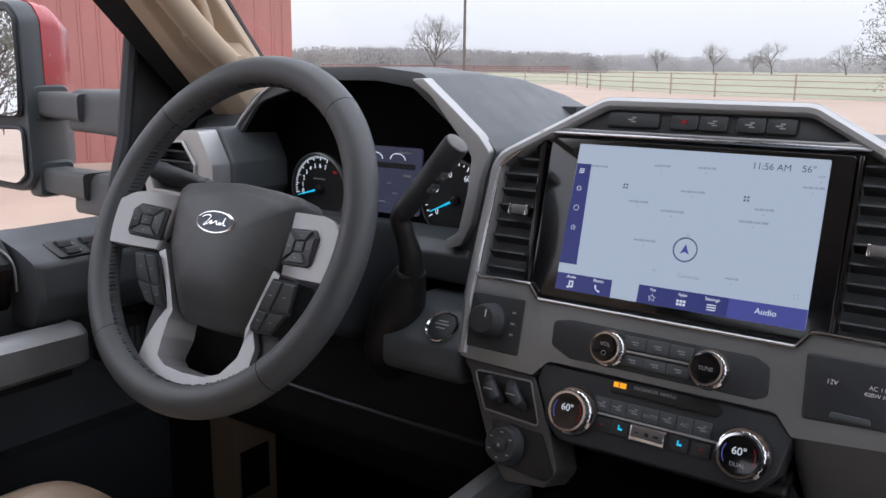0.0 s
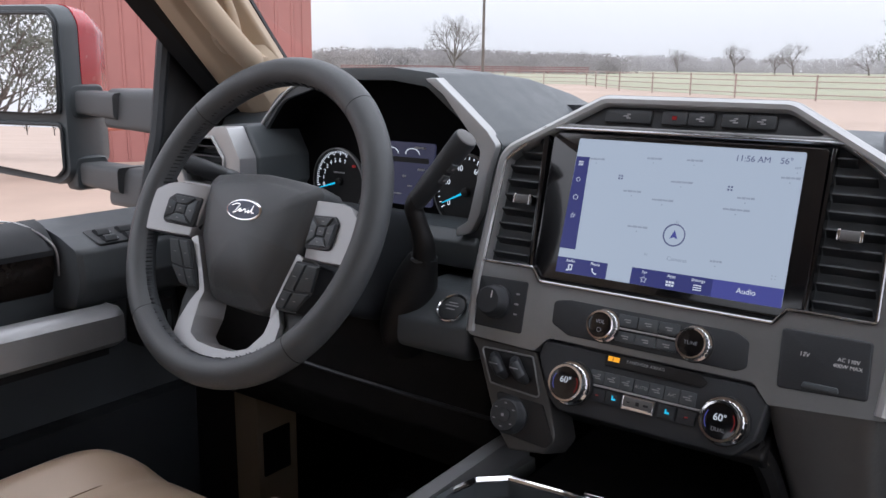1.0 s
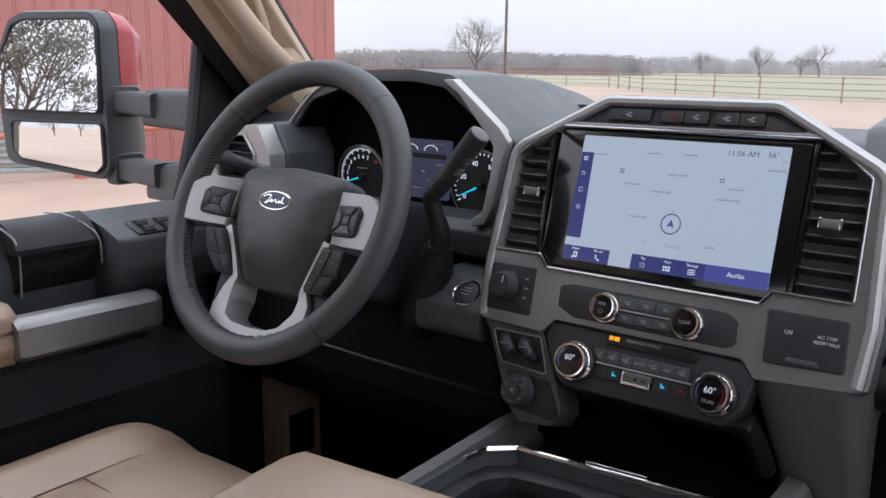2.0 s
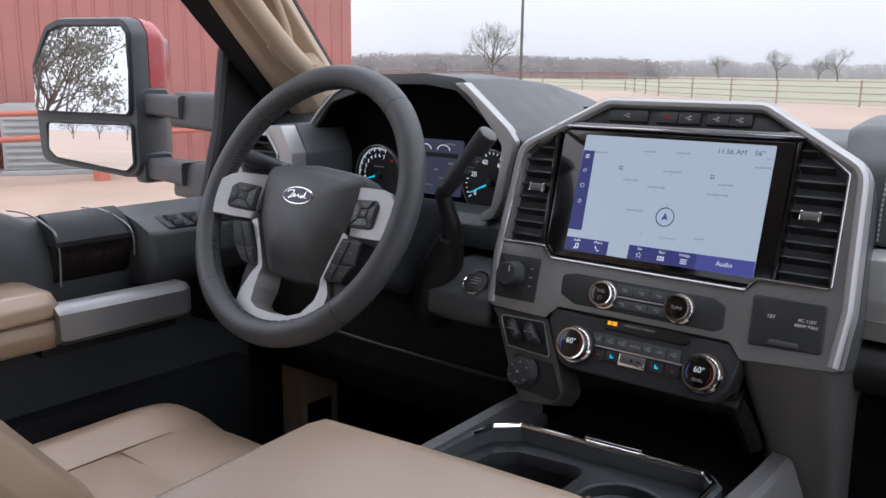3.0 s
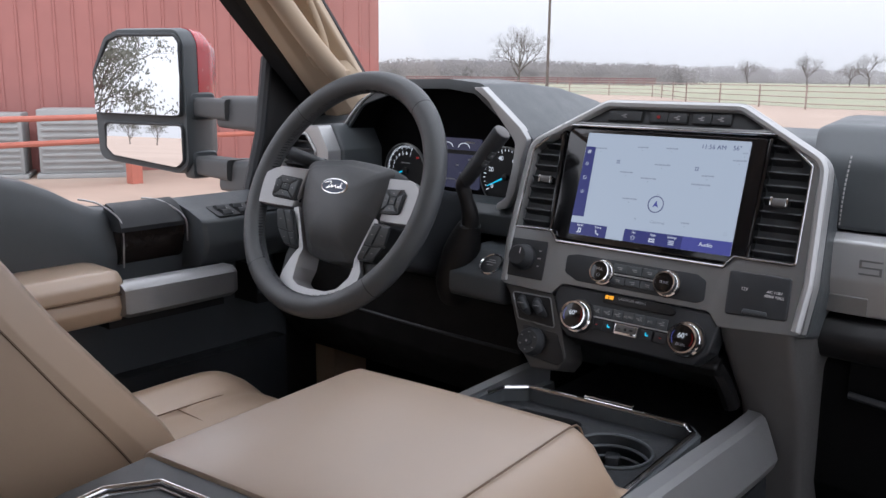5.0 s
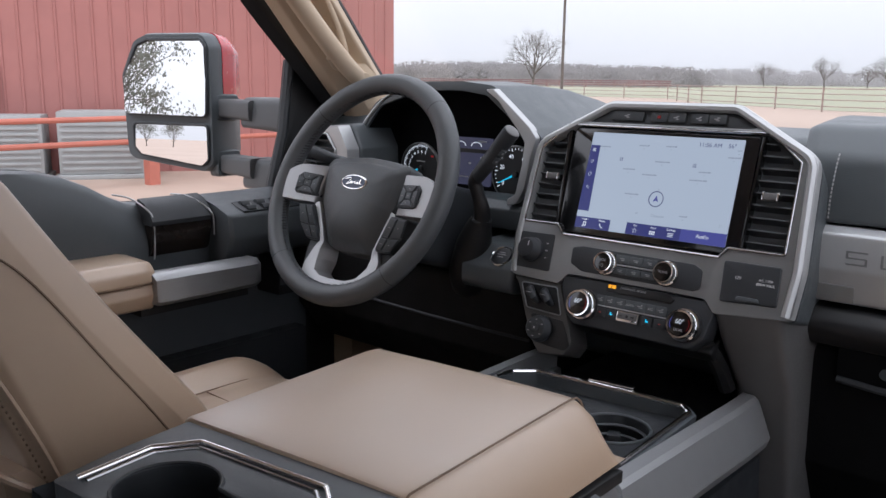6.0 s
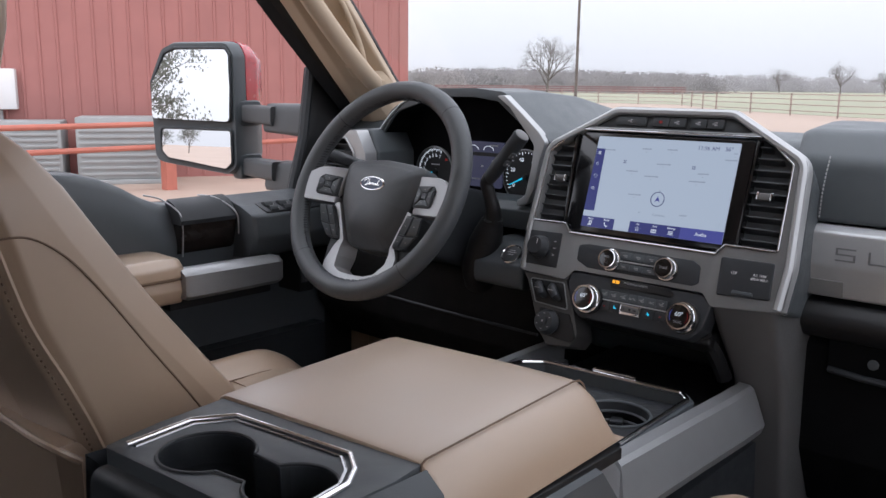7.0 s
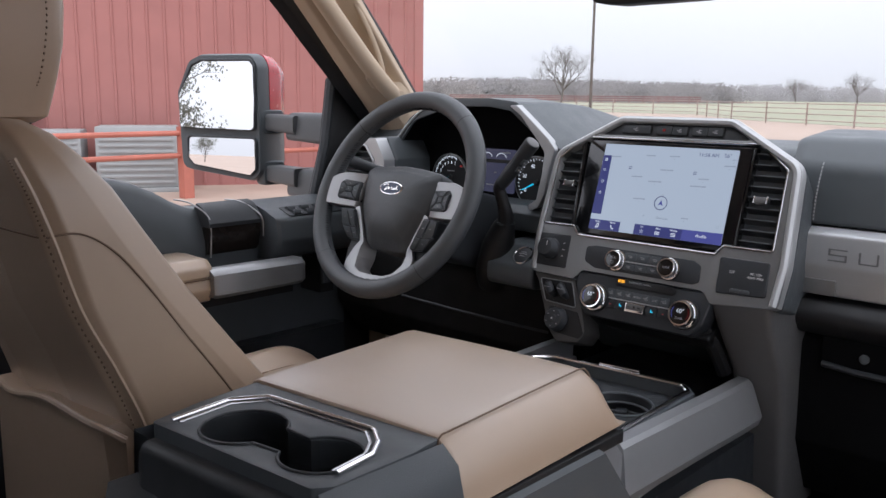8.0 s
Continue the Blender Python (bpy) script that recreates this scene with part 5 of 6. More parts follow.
def turn_lever():
    t = thing("turn_signal_lever", (-0.52, 0.94, 1.56), "dark turn signal lever behind the wheel", "lever")
    a, b = Vector((-0.50, 0.945, 1.560)), Vector((-0.640, 0.885, 1.606))
    bm = B()
    tube(bm, [a, a.lerp(b, 0.4), a.lerp(b, 0.45), a.lerp(b, 0.95), b], [0.006, 0.007, 0.0105, 0.0120, 0.0105], 14)
    part("stalk", bm, M_CHAR2, t)
    bm = B()
    c = a.lerp(b, 0.55)
    tube(bm, [c, a.lerp(b, 0.6)], 0.0118, 14)
    part("twist_ring", bm, M_CHAR, t)


turn_lever()


# ---- centre console ----
def centre_console():
    t = thing("centre_console", (0.03, 0.6, 0.86), "dark centre console with cup holders and silver side rails", "console")
    # rear end with two cup holes joined by a channel
    c1, r1, c2, r2 = Vector((-0.017, 0.2140)), 0.0435, Vector((0.0895, 0.2250)), 0.0400
    axis = math.atan2(c2.y - c1.y, c2.x - c1.x)
    slot = []
    for c, r, mid in ((c1, r1, axis + math.pi), (c2, r2, axis)):
        for i in range(25):
            a = mid + radians(-150 + 300 * i / 24)
            slot.append((c.x + r * math.cos(a), c.y + r * math.sin(a)))
    bm = B()
    plate(bm, rounded([(-0.094, 0.156), (0.136, 0.176), (0.147, 0.192), (0.1455, 0.289), (0.1395, 0.3275), (-0.120, 0.2985), (-0.110, 0.22)], [0.008, 0.008, 0.006, 0.01, 0.003, 0.003, 0.01]), [slot], 1.382, 1.4125, None, 0.004, 2)
    part("cup_deck", bm, M_CHAR, t)
    bm = B()
    plate(bm, slot, [], 1.29, 1.305, None, 0)
    part("cup_floor", bm, M_BLACK, t)
    bm = B()
    loft(bm, [[(x, y, z) for x, y in slot] for z in (1.305, 1.410)], caps=False)
    part("cup_wall", bm, M_CHAR2, t)
    bm = B()
    tube(bm, [(x, y, 1.4128) for x, y in slot], 0.0018, 6, True)
    part("cup_lip", bm, M_CHAR2, t)
    chrome = [(-0.0795, 0.170), (-0.0887, 0.242), (-0.0665, 0.2786), (0.0825, 0.2965), (0.1075, 0.279), (0.124, 0.2565), (0.131, 0.208)]
    bm = B()
    tube(bm, [(x, y, 1.4142) for x, y in rounded(chrome, [0, 0.006, 0.006, 0.006, 0.006, 0.006, 0])], 0.0030, 10)
    part("chrome_edge", bm, M_CHROME, t, "chrome cup holder edge")
    bm = B()
    tube(bm, [(0.02 + (x - 0.02) * 0.935, 0.22 + (y - 0.22) * 0.90, 1.4128) for x, y in rounded(chrome, [0, 0.006, 0.006, 0.006, 0.006, 0.006, 0])], 0.0020, 8)
    part("inner_edge", bm, M_DARK_CHROME, t)
    bm = B()
    side = [(-0.122, 1.398), (-0.128, 0.9), (0.178, 0.9), (0.177, 1.325), (0.1735, 1.362), (0.166, 1.394), (0.147, 1.411), (0.135, 1.360), (-0.13, 1.29)]
    loft(bm, [[(x, y + 0.09 * x, z) for x, z in side] for y in (0.162, 0.172, 0.308, 0.312)])
    part("rear_flank", bm, M_CHAR, t)
    bm = B()
    plate(bm, rounded([(-0.13, 1.10), (0.172, 1.10), (0.172, 1.365), (0.138, 1.398), (-0.10, 1.398)], 0.02), [], -0.166, -0.148, Matrix(((1, 0, 0, 0), (0.08, 0, -1, 0.0), (0, 1, 0, 0), (0, 0, 0, 1))), 0.012, 3)
    part("rear_face", bm, M_CHAR2, t)
    bm = B()
    loft(bm, [[(x, y, z + dz) for x, y, z in ((-0.12, 0.12, 1.352), (-0.085, 0.10, 1.352), (-0.07, 0.112, 1.345), (0.14, 0.13, 1.345), (0.14, 0.20, 1.345), (-0.12, 0.19, 1.352))] for dz in (-0.03, 0.0)])
    sharp_bevel(bm, bm.edges[:], 0.005, 2, 40)
    part("rear_latch", bm, M_CHAR, t, "dark latch on the console's rear face")
    # flank under the lid
    bm = B()
    side = [(-0.135, 1.355), (-0.135, 0.9), (0.190, 0.9), (0.187, 1.24), (0.179, 1.336), (0.165, 1.344)]
    loft(bm, [[(x, y + 0.06 * x, z) for x, z in side] for y in (0.325, 0.46)] + [[(x, 0.552 + (1.3516 - max(z, 1.0)) * 0.73, z) for x, z in side]])
    part("lid_flank", bm, M_CHAR, t)
    # front body and tray
    tray = rounded([(-0.150, 0.58), (-0.150, 0.806), (-0.143, 0.842), (-0.114, 0.870), (0.114, 0.890), (0.134, 0.868), (0.143, 0.67), (0.145, 0.58)], 0.008)
    tin = rounded([(-0.142, 0.59), (-0.142, 0.806), (-0.136, 0.839), (-0.110, 0.863), (0.109, 0.883), (0.126, 0.864), (0.135, 0.67), (0.137, 0.59)], 0.008)
    bm = B()
    plate(bm, tray, [tin], 1.24, 1.318, None, 0.004, 3)
    part("tray_rim", bm, M_CHAR, t)
    bm = B()
    tube(bm, [(x, y, 1.320) for x, y in tin[6:-5]], 0.0035, 8)
    part("tray_chrome", bm, M_CHROME, t, "chrome tray edge")
    bm = B()
    plate(bm, rounded([(-0.03, 0.871), (0.038, 0.877), (0.036, 0.887), (-0.03, 0.881)], 0.002), [], 1.315, 1.327, None, 0.0015)
    part("tray_clip", bm, M_CHROME, t)
    bm = B()
    plate(bm, tin, [], 1.23, 1.245, None, 0)
    part("tray_floor", bm, M_BLACK, t)
    bm = B()
    cc = [(0.056 + 0.046 * math.cos(2 * math.pi * i / 32), 0.795 + 0.046 * math.sin(2 * math.pi * i / 32)) for i in range(32)]
    plate(bm, tin, [cc, rounded([(-0.12, 0.66), (-0.01, 0.66), (-0.01, 0.85), (-0.10, 0.835), (-0.12, 0.81)], 0.02)], 1.285, 1.300, None, 0.002)
    part("tray_insert", bm, M_CHAR2, t)
    for rr, zz in ((0.0475, 1.301), (0.0435, 1.288), (0.040, 1.276)):
        bm = B()
        tube(bm, [(0.056 + rr * math.cos(2 * math.pi * i / 32), 0.795 + rr * math.sin(2 * math.pi * i / 32), zz) for i in range(32)], 0.0022, 6, True)
        part("cup_ring", bm, M_CHAR, t)
    for k in range(3):
        a = 2.0 + k * 2.1
        bm = B()
        box(bm, (-0.010, -0.008, 0), (0.010, 0.010, 0.035), 0.003, Matrix.Translation((0.056 + 0.036 * math.cos(a), 0.795 + 0.036 * math.sin(a), 1.245)) @ Matrix.Rotation(a, 4, "Z"))
        part("cup_finger", bm, M_CHAR2, t)
    bm = B()
    box(bm, (-0.13, 0.64, 0.86), (0.17, 1.10, 1.228), 0.01)
    part("front_body", bm, M_CHAR2, t)
    bm = B()
    box(bm, (-0.13, 0.90, 1.22), (0.135, 1.12, 1.285), 0.01)
    part("bin_floor", bm, M_BLACK, t)
    for s in (-1, 1):
        bm = B()
        sec = [(0.139, 1.3198), (0.156, 1.3192), (0.1625, 1.3145), (0.1665, 1.306), (0.182, 1.266), (0.178, 1.254), (0.142, 1.25)]
        stations = [(0.632, 0.0), (0.645, 0.0), (0.80, 0.002), (0.92, 0.004), (0.978, 0.004), (0.985, 0.003)]
        if s < 0:
            sec = [(x - 0.0, z) for x, z in sec]
        loft(bm, [[(s * (x + (0.0 if s > 0 else 0.010)) + dx * s * 2, y + (1.318 - z) * (-0.45 if y < 0.7 else 0), z) for x, z in sec] for y, dx in stations])
        part("side_rail", bm, M_RAIL, t, "satin silver side rail", 22)
        # skirt that runs back under the lid
        bm = B()
        prof = [(0.556, 1.356), (0.604, 1.346), (0.634, 1.300), (0.985, 1.285), (0.998, 1.262), (0.635, 1.250)]
        loft(bm, [[(s * (x + 0.25 * (1.30 - z) + (0.0 if s > 0 else 0.010)), y, z) for y, z in prof] for x in (0.135, 0.1655)])
        sharp_bevel(bm, bm.edges[:], 0.003, 2, 40)
        part("rail_skirt", bm, M_RAIL, t)
    return t


CONSOLE = centre_console()


def console_lid():
    t = thing("console_lid", (0.03, 0.46, 1.34), "padded tan leather console lid with a side seam", "armrest")
    bm = B()
    rings = []

    def ring(y, top, drop, k=1.0):
        low = min(1.358, top - 0.003)
        out = 0.035 * (y - 0.33)
        pts = [(-0.117, low), (-0.118, top - 0.014), (-0.113, top - 0.004), (-0.104, top), (-0.02, top + 0.001 * k), (0.06, top + 0.0012 * k), (0.140, top), (0.152, top - 0.0008), (0.159, top - 0.0035), (0.170 + out * 0.3, top - 0.013), (0.182 + out * 0.6, top - 0.035), (0.1885 + out, max(top - 0.053, low)), (0.1895 + out, low)]
        return [(x - 0.017 - 0.055 * (y - 0.33), y - 0.016 + 0.095 * (x - 0.03) * drop, max(z, low) - 0.010 + 0.015 * (y - 0.33)) for x, z in pts]

    for y, top, d in ((0.329, 1.369, 1), (0.3285, 1.400, 1), (0.329, 1.420, 1), (0.331, 1.4245, 1), (0.336, 1.426, 1), (0.40, 1.426, 1), (0.50, 1.426, 1), (0.582, 1.426, 1), (0.596, 1.4238, 0.95), (0.606, 1.4170, 0.85), (0.618, 1.3990, 0.75), (0.629, 1.3780, 0.7), (0.632, 1.3700, 0.7)):
        rings.append(ring(y, top, d))
    loft(bm, rings)
    pad = part("pad", bm, M_TAN, t)
    bm = B()
    seam = [(0.1405 - 0.052 * (y - 0.33), y - 0.004, z - 0.0098 + 0.015 * (y - 0.33)) for y, z in ((0.3285, 1.405), (0.3300, 1.4225), (0.335, 1.4258), (0.45, 1.4262), (0.582, 1.4262), (0.596, 1.4240), (0.604, 1.4180), (0.614, 1.4030))]
    tube(bm, seam, 0.0011, 6)
    part("seam", bm, M_TAN_SEAM, pad)
    # black slab under the pad, put there as the dark of the gap
    bm = B()
    box(bm, (-0.127, 0.325, 1.332), (0.172, 0.60, 1.346), 0.002, Matrix(((1, 0, 0, 0), (0.10, 1, 0, -0.003), (0, 0, 1, 0), (0, 0, 0, 1))))
    part("base", bm, M_BLACK, t)
    return t


LID = console_lid()


# ---- seats ----
def cushion(bm, cx, hw, y0, y1, top, thick, bolster=0.018):
    nx, ny = 28, 28
    grid = []
    for j in range(ny + 1):
        v = j / ny
        row = []
        for i in range(nx + 1):
            u = i / nx * 2 - 1
            w = hw * (1 - 0.10 * max(0, v - 0.8) / 0.2 * max(0, v - 0.8) / 0.2)
            x = cx + u * w
            fr = (max(0, v - 0.72) / 0.28)
            y = y0 + (y1 - y0) * v - 0.045 * fr * fr * abs(u) ** 3
            ed = max(0, abs(u) - 0.86) / 0.14
            z = top + bolster * math.exp(-((abs(u) - 0.76) / 0.13) ** 2) - 0.045 * ed ** 2.2 - 0.060 * fr ** 3 + 0.010 * v
            z -= 0.006 * math.exp(-((abs(u) - 0.52) / 0.025) ** 2)
            z -= 0.004 * math.exp(-((v - 0.62) / 0.02) ** 2) * (abs(u) < 0.52)
            row.append(bm.verts.new((x, y, z)))
        grid.append(row)
    for j in range(ny):
        for i in range(nx):
            bm.faces.new((grid[j][i], grid[j][i + 1], grid[j + 1][i + 1], grid[j + 1][i]))
    rim = grid[0] + [r[-1] for r in grid[1:]] + grid[-1][-2::-1] + [r[0] for r in grid[-2:0:-1]]
    low = [bm.verts.new((cx + (v.co.x - cx) * 0.98, v.co.y - (0.01 if v.co.y > y1 - 0.08 else 0), top - thick)) for v in rim]
    k = len(rim)
    for i in range(k):
        bm.faces.new((rim[i], rim[(i + 1) % k], low[(i + 1) % k], low[i]))
    bm.faces.new(low[::-1])


def seam_line(bm, pts, r=0.0012):
    tube(bm, smooth_line(pts, 6), r, 5)


def driver_seat():
    t = thing("driver_seat", (-0.436, 0.4, 0.86), "tan leather driver's seat with stitched bolsters and headrest", "seat")
    bm = B()
    rows = [(1.000, 0.512, 0.235, 0.190), (1.160, 0.494, 0.232, 0.197), (1.230, 0.472, 0.226, 0.200), (1.300, 0.444, 0.212, 0.202), (1.367, 0.408, 0.192, 0.202), (1.430, 0.358, 0.168, 0.202), (1.500, 0.304, 0.138, 0.202), (1.580, 0.250, 0.118, 0.200), (1.630, 0.218, 0.104, 0.196), (1.668, 0.188, 0.093, 0.186), (1.692, 0.164, 0.088, 0.172), (1.706, 0.142, 0.090, 0.150), (1.709, 0.127, 0.100, 0.110)]
    rings = []
    for z, yf, yr, hw in rows:
        d = min(0.05, (yf - yr) * 0.42)
        out = [(-hw + 0.012, yf - 0.012), (-hw + 0.05, yf), (-0.10, yf - 0.022), (0.10, yf - 0.022), (hw - 0.05, yf), (hw - 0.012, yf - 0.012), (hw, yf - d), (hw, yr + d * 0.6), (hw - 0.018, yr + 0.006), (0.08, yr - 0.008), (-0.08, yr - 0.008), (-hw + 0.018, yr + 0.006), (-hw, yr + d * 0.6), (-hw, yf - d)]
        rings.append([(-0.436 + x, y, z) for x, y in rounded(out, 0.012, 3)])
    loft(bm, rings)
    back = part("backrest", bm, M_TAN, t)

    def along(frac):
        out = []
        for z, yf, yr, hw in rows[2:10]:
            out.append((-0.436 + hw + 0.0004, yr + (yf - yr) * frac, z))
        return out

    bm = B()
    seam_line(bm, [(-0.2345, 0.400, 1.26), (-0.2335, 0.338, 1.364), (-0.2335, 0.278, 1.45), (-0.2335, 0.226, 1.525), (-0.2340, 0.192, 1.565), (-0.2350, 0.158, 1.586), (-0.238, 0.124, 1.585)])
    part("bolster_seam", bm, M_TAN_SEAM, back)
    bm = B()
    base = smooth_line([(x - 0.0035, y, z) for x, y, z in along(0.05)], 20)
    for a, b in zip(base[::2], base[1::2]):
        tube(bm, [a, a.lerp(b, 0.75)], 0.0012, 5)
    tagged(part("stitching", bm, M_TAN_SEAM, back), kind="stuff")
    bm = B()
    tube(bm, [Vector((x - 0.0018, y, z)) for x, y, z in [tuple(p) for p in smooth_line([(x, y, z) for x, y, z in along(0.10)], 8)]], 0.0026, 6)
    part("piping", bm, M_TAN, back)
    bm = B()
    seam_line(bm, [(-0.245, 0.118, 1.585), (-0.33, 0.108, 1.588), (-0.45, 0.107, 1.590)])
    part("rear_seam", bm, M_TAN_SEAM, back)
    # pocket on the rear
    bm = B()
    hem = [(-0.246, 0.205, 1.335), (-0.252, 0.180, 1.355), (-0.29, 0.176, 1.356), (-0.396, 0.172, 1.358), (-0.50, 0.172, 1.338), (-0.61, 0.19, 1.33)]
    loft(bm, [[(x, y + d, z) for x, y, z in hem + [(-0.62, 0.19, 0.98), (-0.262, 0.215, 0.98)]] for d in (0.02, -0.004)])
    pk = part("map_pocket", bm, M_TAN, back)
    bm = B()
    tube(bm, smooth_line([(x, y - 0.005, z) for x, y, z in hem], 5), 0.0045, 8)
    part("pocket_hem", bm, M_TAN, pk)
    # headrest
    bm = B()
    rings = []
    for z, hw, yf, yr in ((1.701, 0.112, 0.160, 0.070), (1.709, 0.127, 0.172, 0.052), (1.75, 0.134, 0.182, 0.038), (1.79, 0.140, 0.189, 0.028), (1.83, 0.141, 0.192, 0.026), (1.87, 0.138, 0.188, 0.028), (1.90, 0.126, 0.176, 0.036), (1.918, 0.10, 0.156, 0.053)):
        rings.append([(-0.436 + x, y, z) for x, y in rounded([(-hw, yf), (hw, yf), (hw, yr), (-hw, yr)], [0.03, 0.03, 0.05, 0.05], 6)])
    loft(bm, rings)
    hr = part("headrest", bm, M_TAN, t)
    bm = B()
    st = smooth_line([(-0.436 + hw + 0.0005, yf - 0.050, z) for z, hw, yf, yr in ((1.735, 0.128, 0.197, 0), (1.75, 0.134, 0.204, 0), (1.79, 0.140, 0.211, 0), (1.83, 0.141, 0.214, 0), (1.87, 0.138, 0.210, 0))], 12)
    for a, b in zip(st[::2], st[1::2]):
        tube(bm, [a, a.lerp(b, 0.7)], 0.001, 5)
    tagged(part("stitching", bm, M_TAN_SEAM, hr), kind="stuff")
    bm = B()
    box(bm, (-0.540, 0.070, 1.684), (-0.328, 0.152, 1.704), 0.005)
    part("headrest_base", bm, M_BLACK, t)
    bm = B()
    cushion(bm, -0.436, 0.250, 0.28, 0.800, 1.238, 0.13)
    cu = part("cushion", bm, M_TAN, t)
    for s in (-1, 1):
        bm = B()
        seam_line(bm, [(-0.436 + s * 0.130, 0.36, 1.238), (-0.436 + s * 0.130, 0.50, 1.241), (-0.436 + s * 0.130, 0.62, 1.243), (-0.436 + s * 0.128, 0.70, 1.240), (-0.436 + s * 0.125, 0.76, 1.214)])
        part("seam", bm, M_TAN_SEAM, cu)
    bm = B()
    seam_line(bm, [(-0.566, 0.602, 1.243), (-0.436, 0.604, 1.240), (-0.306, 0.602, 1.243)])
    part("seam", bm, M_TAN_SEAM, cu)
    bm = B()
    box(bm, (-0.65, 0.25, 0.862), (-0.22, 0.74, 1.115), 0.02)
    part("seat_base", bm, M_BLACK, t)
    return t


SEAT = driver_seat()


def passenger_seat():
    t = thing("passenger_seat", (0.45, 0.5, 0.86), "tan leather passenger seat cushion", "seat")
    bm = B()
    cushion(bm, 0.432, 0.250, 0.28, 0.86, 1.236, 0.16)
    cu = part("cushion", bm, M_TAN, t)
    bm = B()
    seam_line(bm, [(0.315, 0.36, 1.235), (0.315, 0.60, 1.240), (0.317, 0.72, 1.238), (0.320, 0.81, 1.215)])
    part("seam", bm, M_TAN_SEAM, cu)
    bm = B()
    box(bm, (0.23, 0.25, 0.862), (0.66, 0.76, 1.08), 0.02)
    part("seat_base", bm, M_BLACK, t)


passenger_seat()


# ---- driver's door ----
def driver_door():
    t = thing("driver_door", (-0.85, 0.5, 0.87), "dark truck door with tan armrest and silver pull handle", "door")
    sill = [(-0.6, 1.592), (0.30, 1.594), (0.44, 1.593), (0.49, 1.588), (0.53, 1.577), (0.575, 1.557), (0.612, 1.535), (0.642, 1.522), (0.675, 1.518), (0.75, 1.517), (0.95, 1.514), (1.03, 1.512)]
    bm = B()
    loft(bm, [[(x, y, z) for x, z in ((-0.945, 0.87), (-0.945, zz - 0.034), (-0.90, zz - 0.016), (-0.872, zz - 0.009), (-0.850, zz - 0.013), (-0.836, zz - 0.03), (-0.822, zz - 0.075), (-0.820, 1.43), (-0.835, 1.34), (-0.842, 0.87))] for y, zz in sill])
    part("panel", bm, M_CHAR, t)
    bm = B()
    tube(bm, smooth_line([(-0.905, y, zz - 0.016) for y, zz in sill[1:]], 4), 0.006, 8)
    part("window_seal", bm, M_BLACK, t)
    # covered section between the bright strips
    bm = B()
    loft(bm, [[(x, y, z) for x, z in ((-0.86, 1.500), (-0.845, 1.5195), (-0.822, 1.512), (-0.805, 1.496), (-0.798, 1.482), (-0.800, 1.474), (-0.83, 1.474))] for y in (0.658, 0.71, 0.780)])
    part("belt_cover", bm, M_CHAR2, t, "dark leather belt section")
    bm = B()
    loft(bm, [[(x, y, z) for x, z in ((-0.83, 1.4745), (-0.803, 1.474), (-0.803, 1.462), (-0.812, 1.425), (-0.83, 1.41))] for y in (0.660, 0.780)])
    part("wood_inlay", bm, M_WOOD, t, "glossy dark wood-grain inlay")
    bm = B()
    tube(bm, smooth_line([(-0.868, 0.622, 1.528), (-0.845, 0.643, 1.5215), (-0.815, 0.656, 1.505), (-0.803, 0.662, 1.488), (-0.806, 0.665, 1.45), (-0.812, 0.666, 1.412)], 5), 0.0017, 6)
    part("bright_strip", bm, M_SILVER_LT, t)
    bm = B()
    tube(bm, smooth_line([(-0.868, 0.738, 1.519), (-0.835, 0.755, 1.516), (-0.805, 0.772, 1.498), (-0.795, 0.780, 1.480), (-0.797, 0.782, 1.445)], 5), 0.0017, 6)
    part("bright_strip", bm, M_SILVER_LT, t)
    # switch pod
    bm = B()
    sec = rounded([(-0.862, 1.515), (-0.790, 1.499), (-0.748, 1.484), (-0.742, 1.440), (-0.760, 1.400), (-0.862, 1.390)], [0.003, 0.01, 0.012, 0.02, 0.02, 0.003], 4)
    loft(bm, [[(x0 + (x + 0.862) * k - 0.862 * 0 - 0.862, y, z) for x, z in sec] for y, k, x0 in ((0.786, 0.92, 0.0), (0.792, 0.98, 0.0), (0.812, 1.0, 0.0), (1.03, 1.0, 0.0))])
    pod = part("switch_pod", bm, M_CHAR, t)
    bm = B()
    m = Matrix.Translation((-0.768, 0.875, 1.4925)) @ Euler((0, radians(17), 0)).to_matrix().to_4x4()
    plate(bm, rounded([(-0.030, -0.055), (0.016, -0.055), (0.016, 0.09), (-0.030, 0.09)], 0.005), [], -0.002, 0.0015, m, 0.001)
    part("switch_plate", bm, M_CHAR2, pod)
    for y in (-0.035, 0.0, 0.035):
        for x in (-0.014, 0.006):
            bm = B()
            loft(bm, [[m @ Vector((x + a * w, y + b, z)) for a, b in ((-0.008, -0.009), (0.008, -0.009), (0.008, 0.009), (-0.008, 0.009))] for z, w in ((0.0, 1.0), (0.004, 0.95), (0.008, 0.35))])
            part("window_switch", bm, M_CHAR2, pod)
            bm = B()
            box(bm, (x - 0.006, y + 0.0095, 0.001), (x + 0.006, y + 0.0125, 0.0045), 0.0006, m)
            part("switch_tip", bm, M_SILVER, pod)
    # armrest in two stitched pieces
    bm = B()
    sec = rounded([(-0.84, 1.40), (-0.84, 1.432), (-0.735, 1.430), (-0.718, 1.415), (-0.716, 1.396), (-0.725, 1.390)], [0.004, 0.01, 0.014, 0.012, 0.006, 0.004], 4)
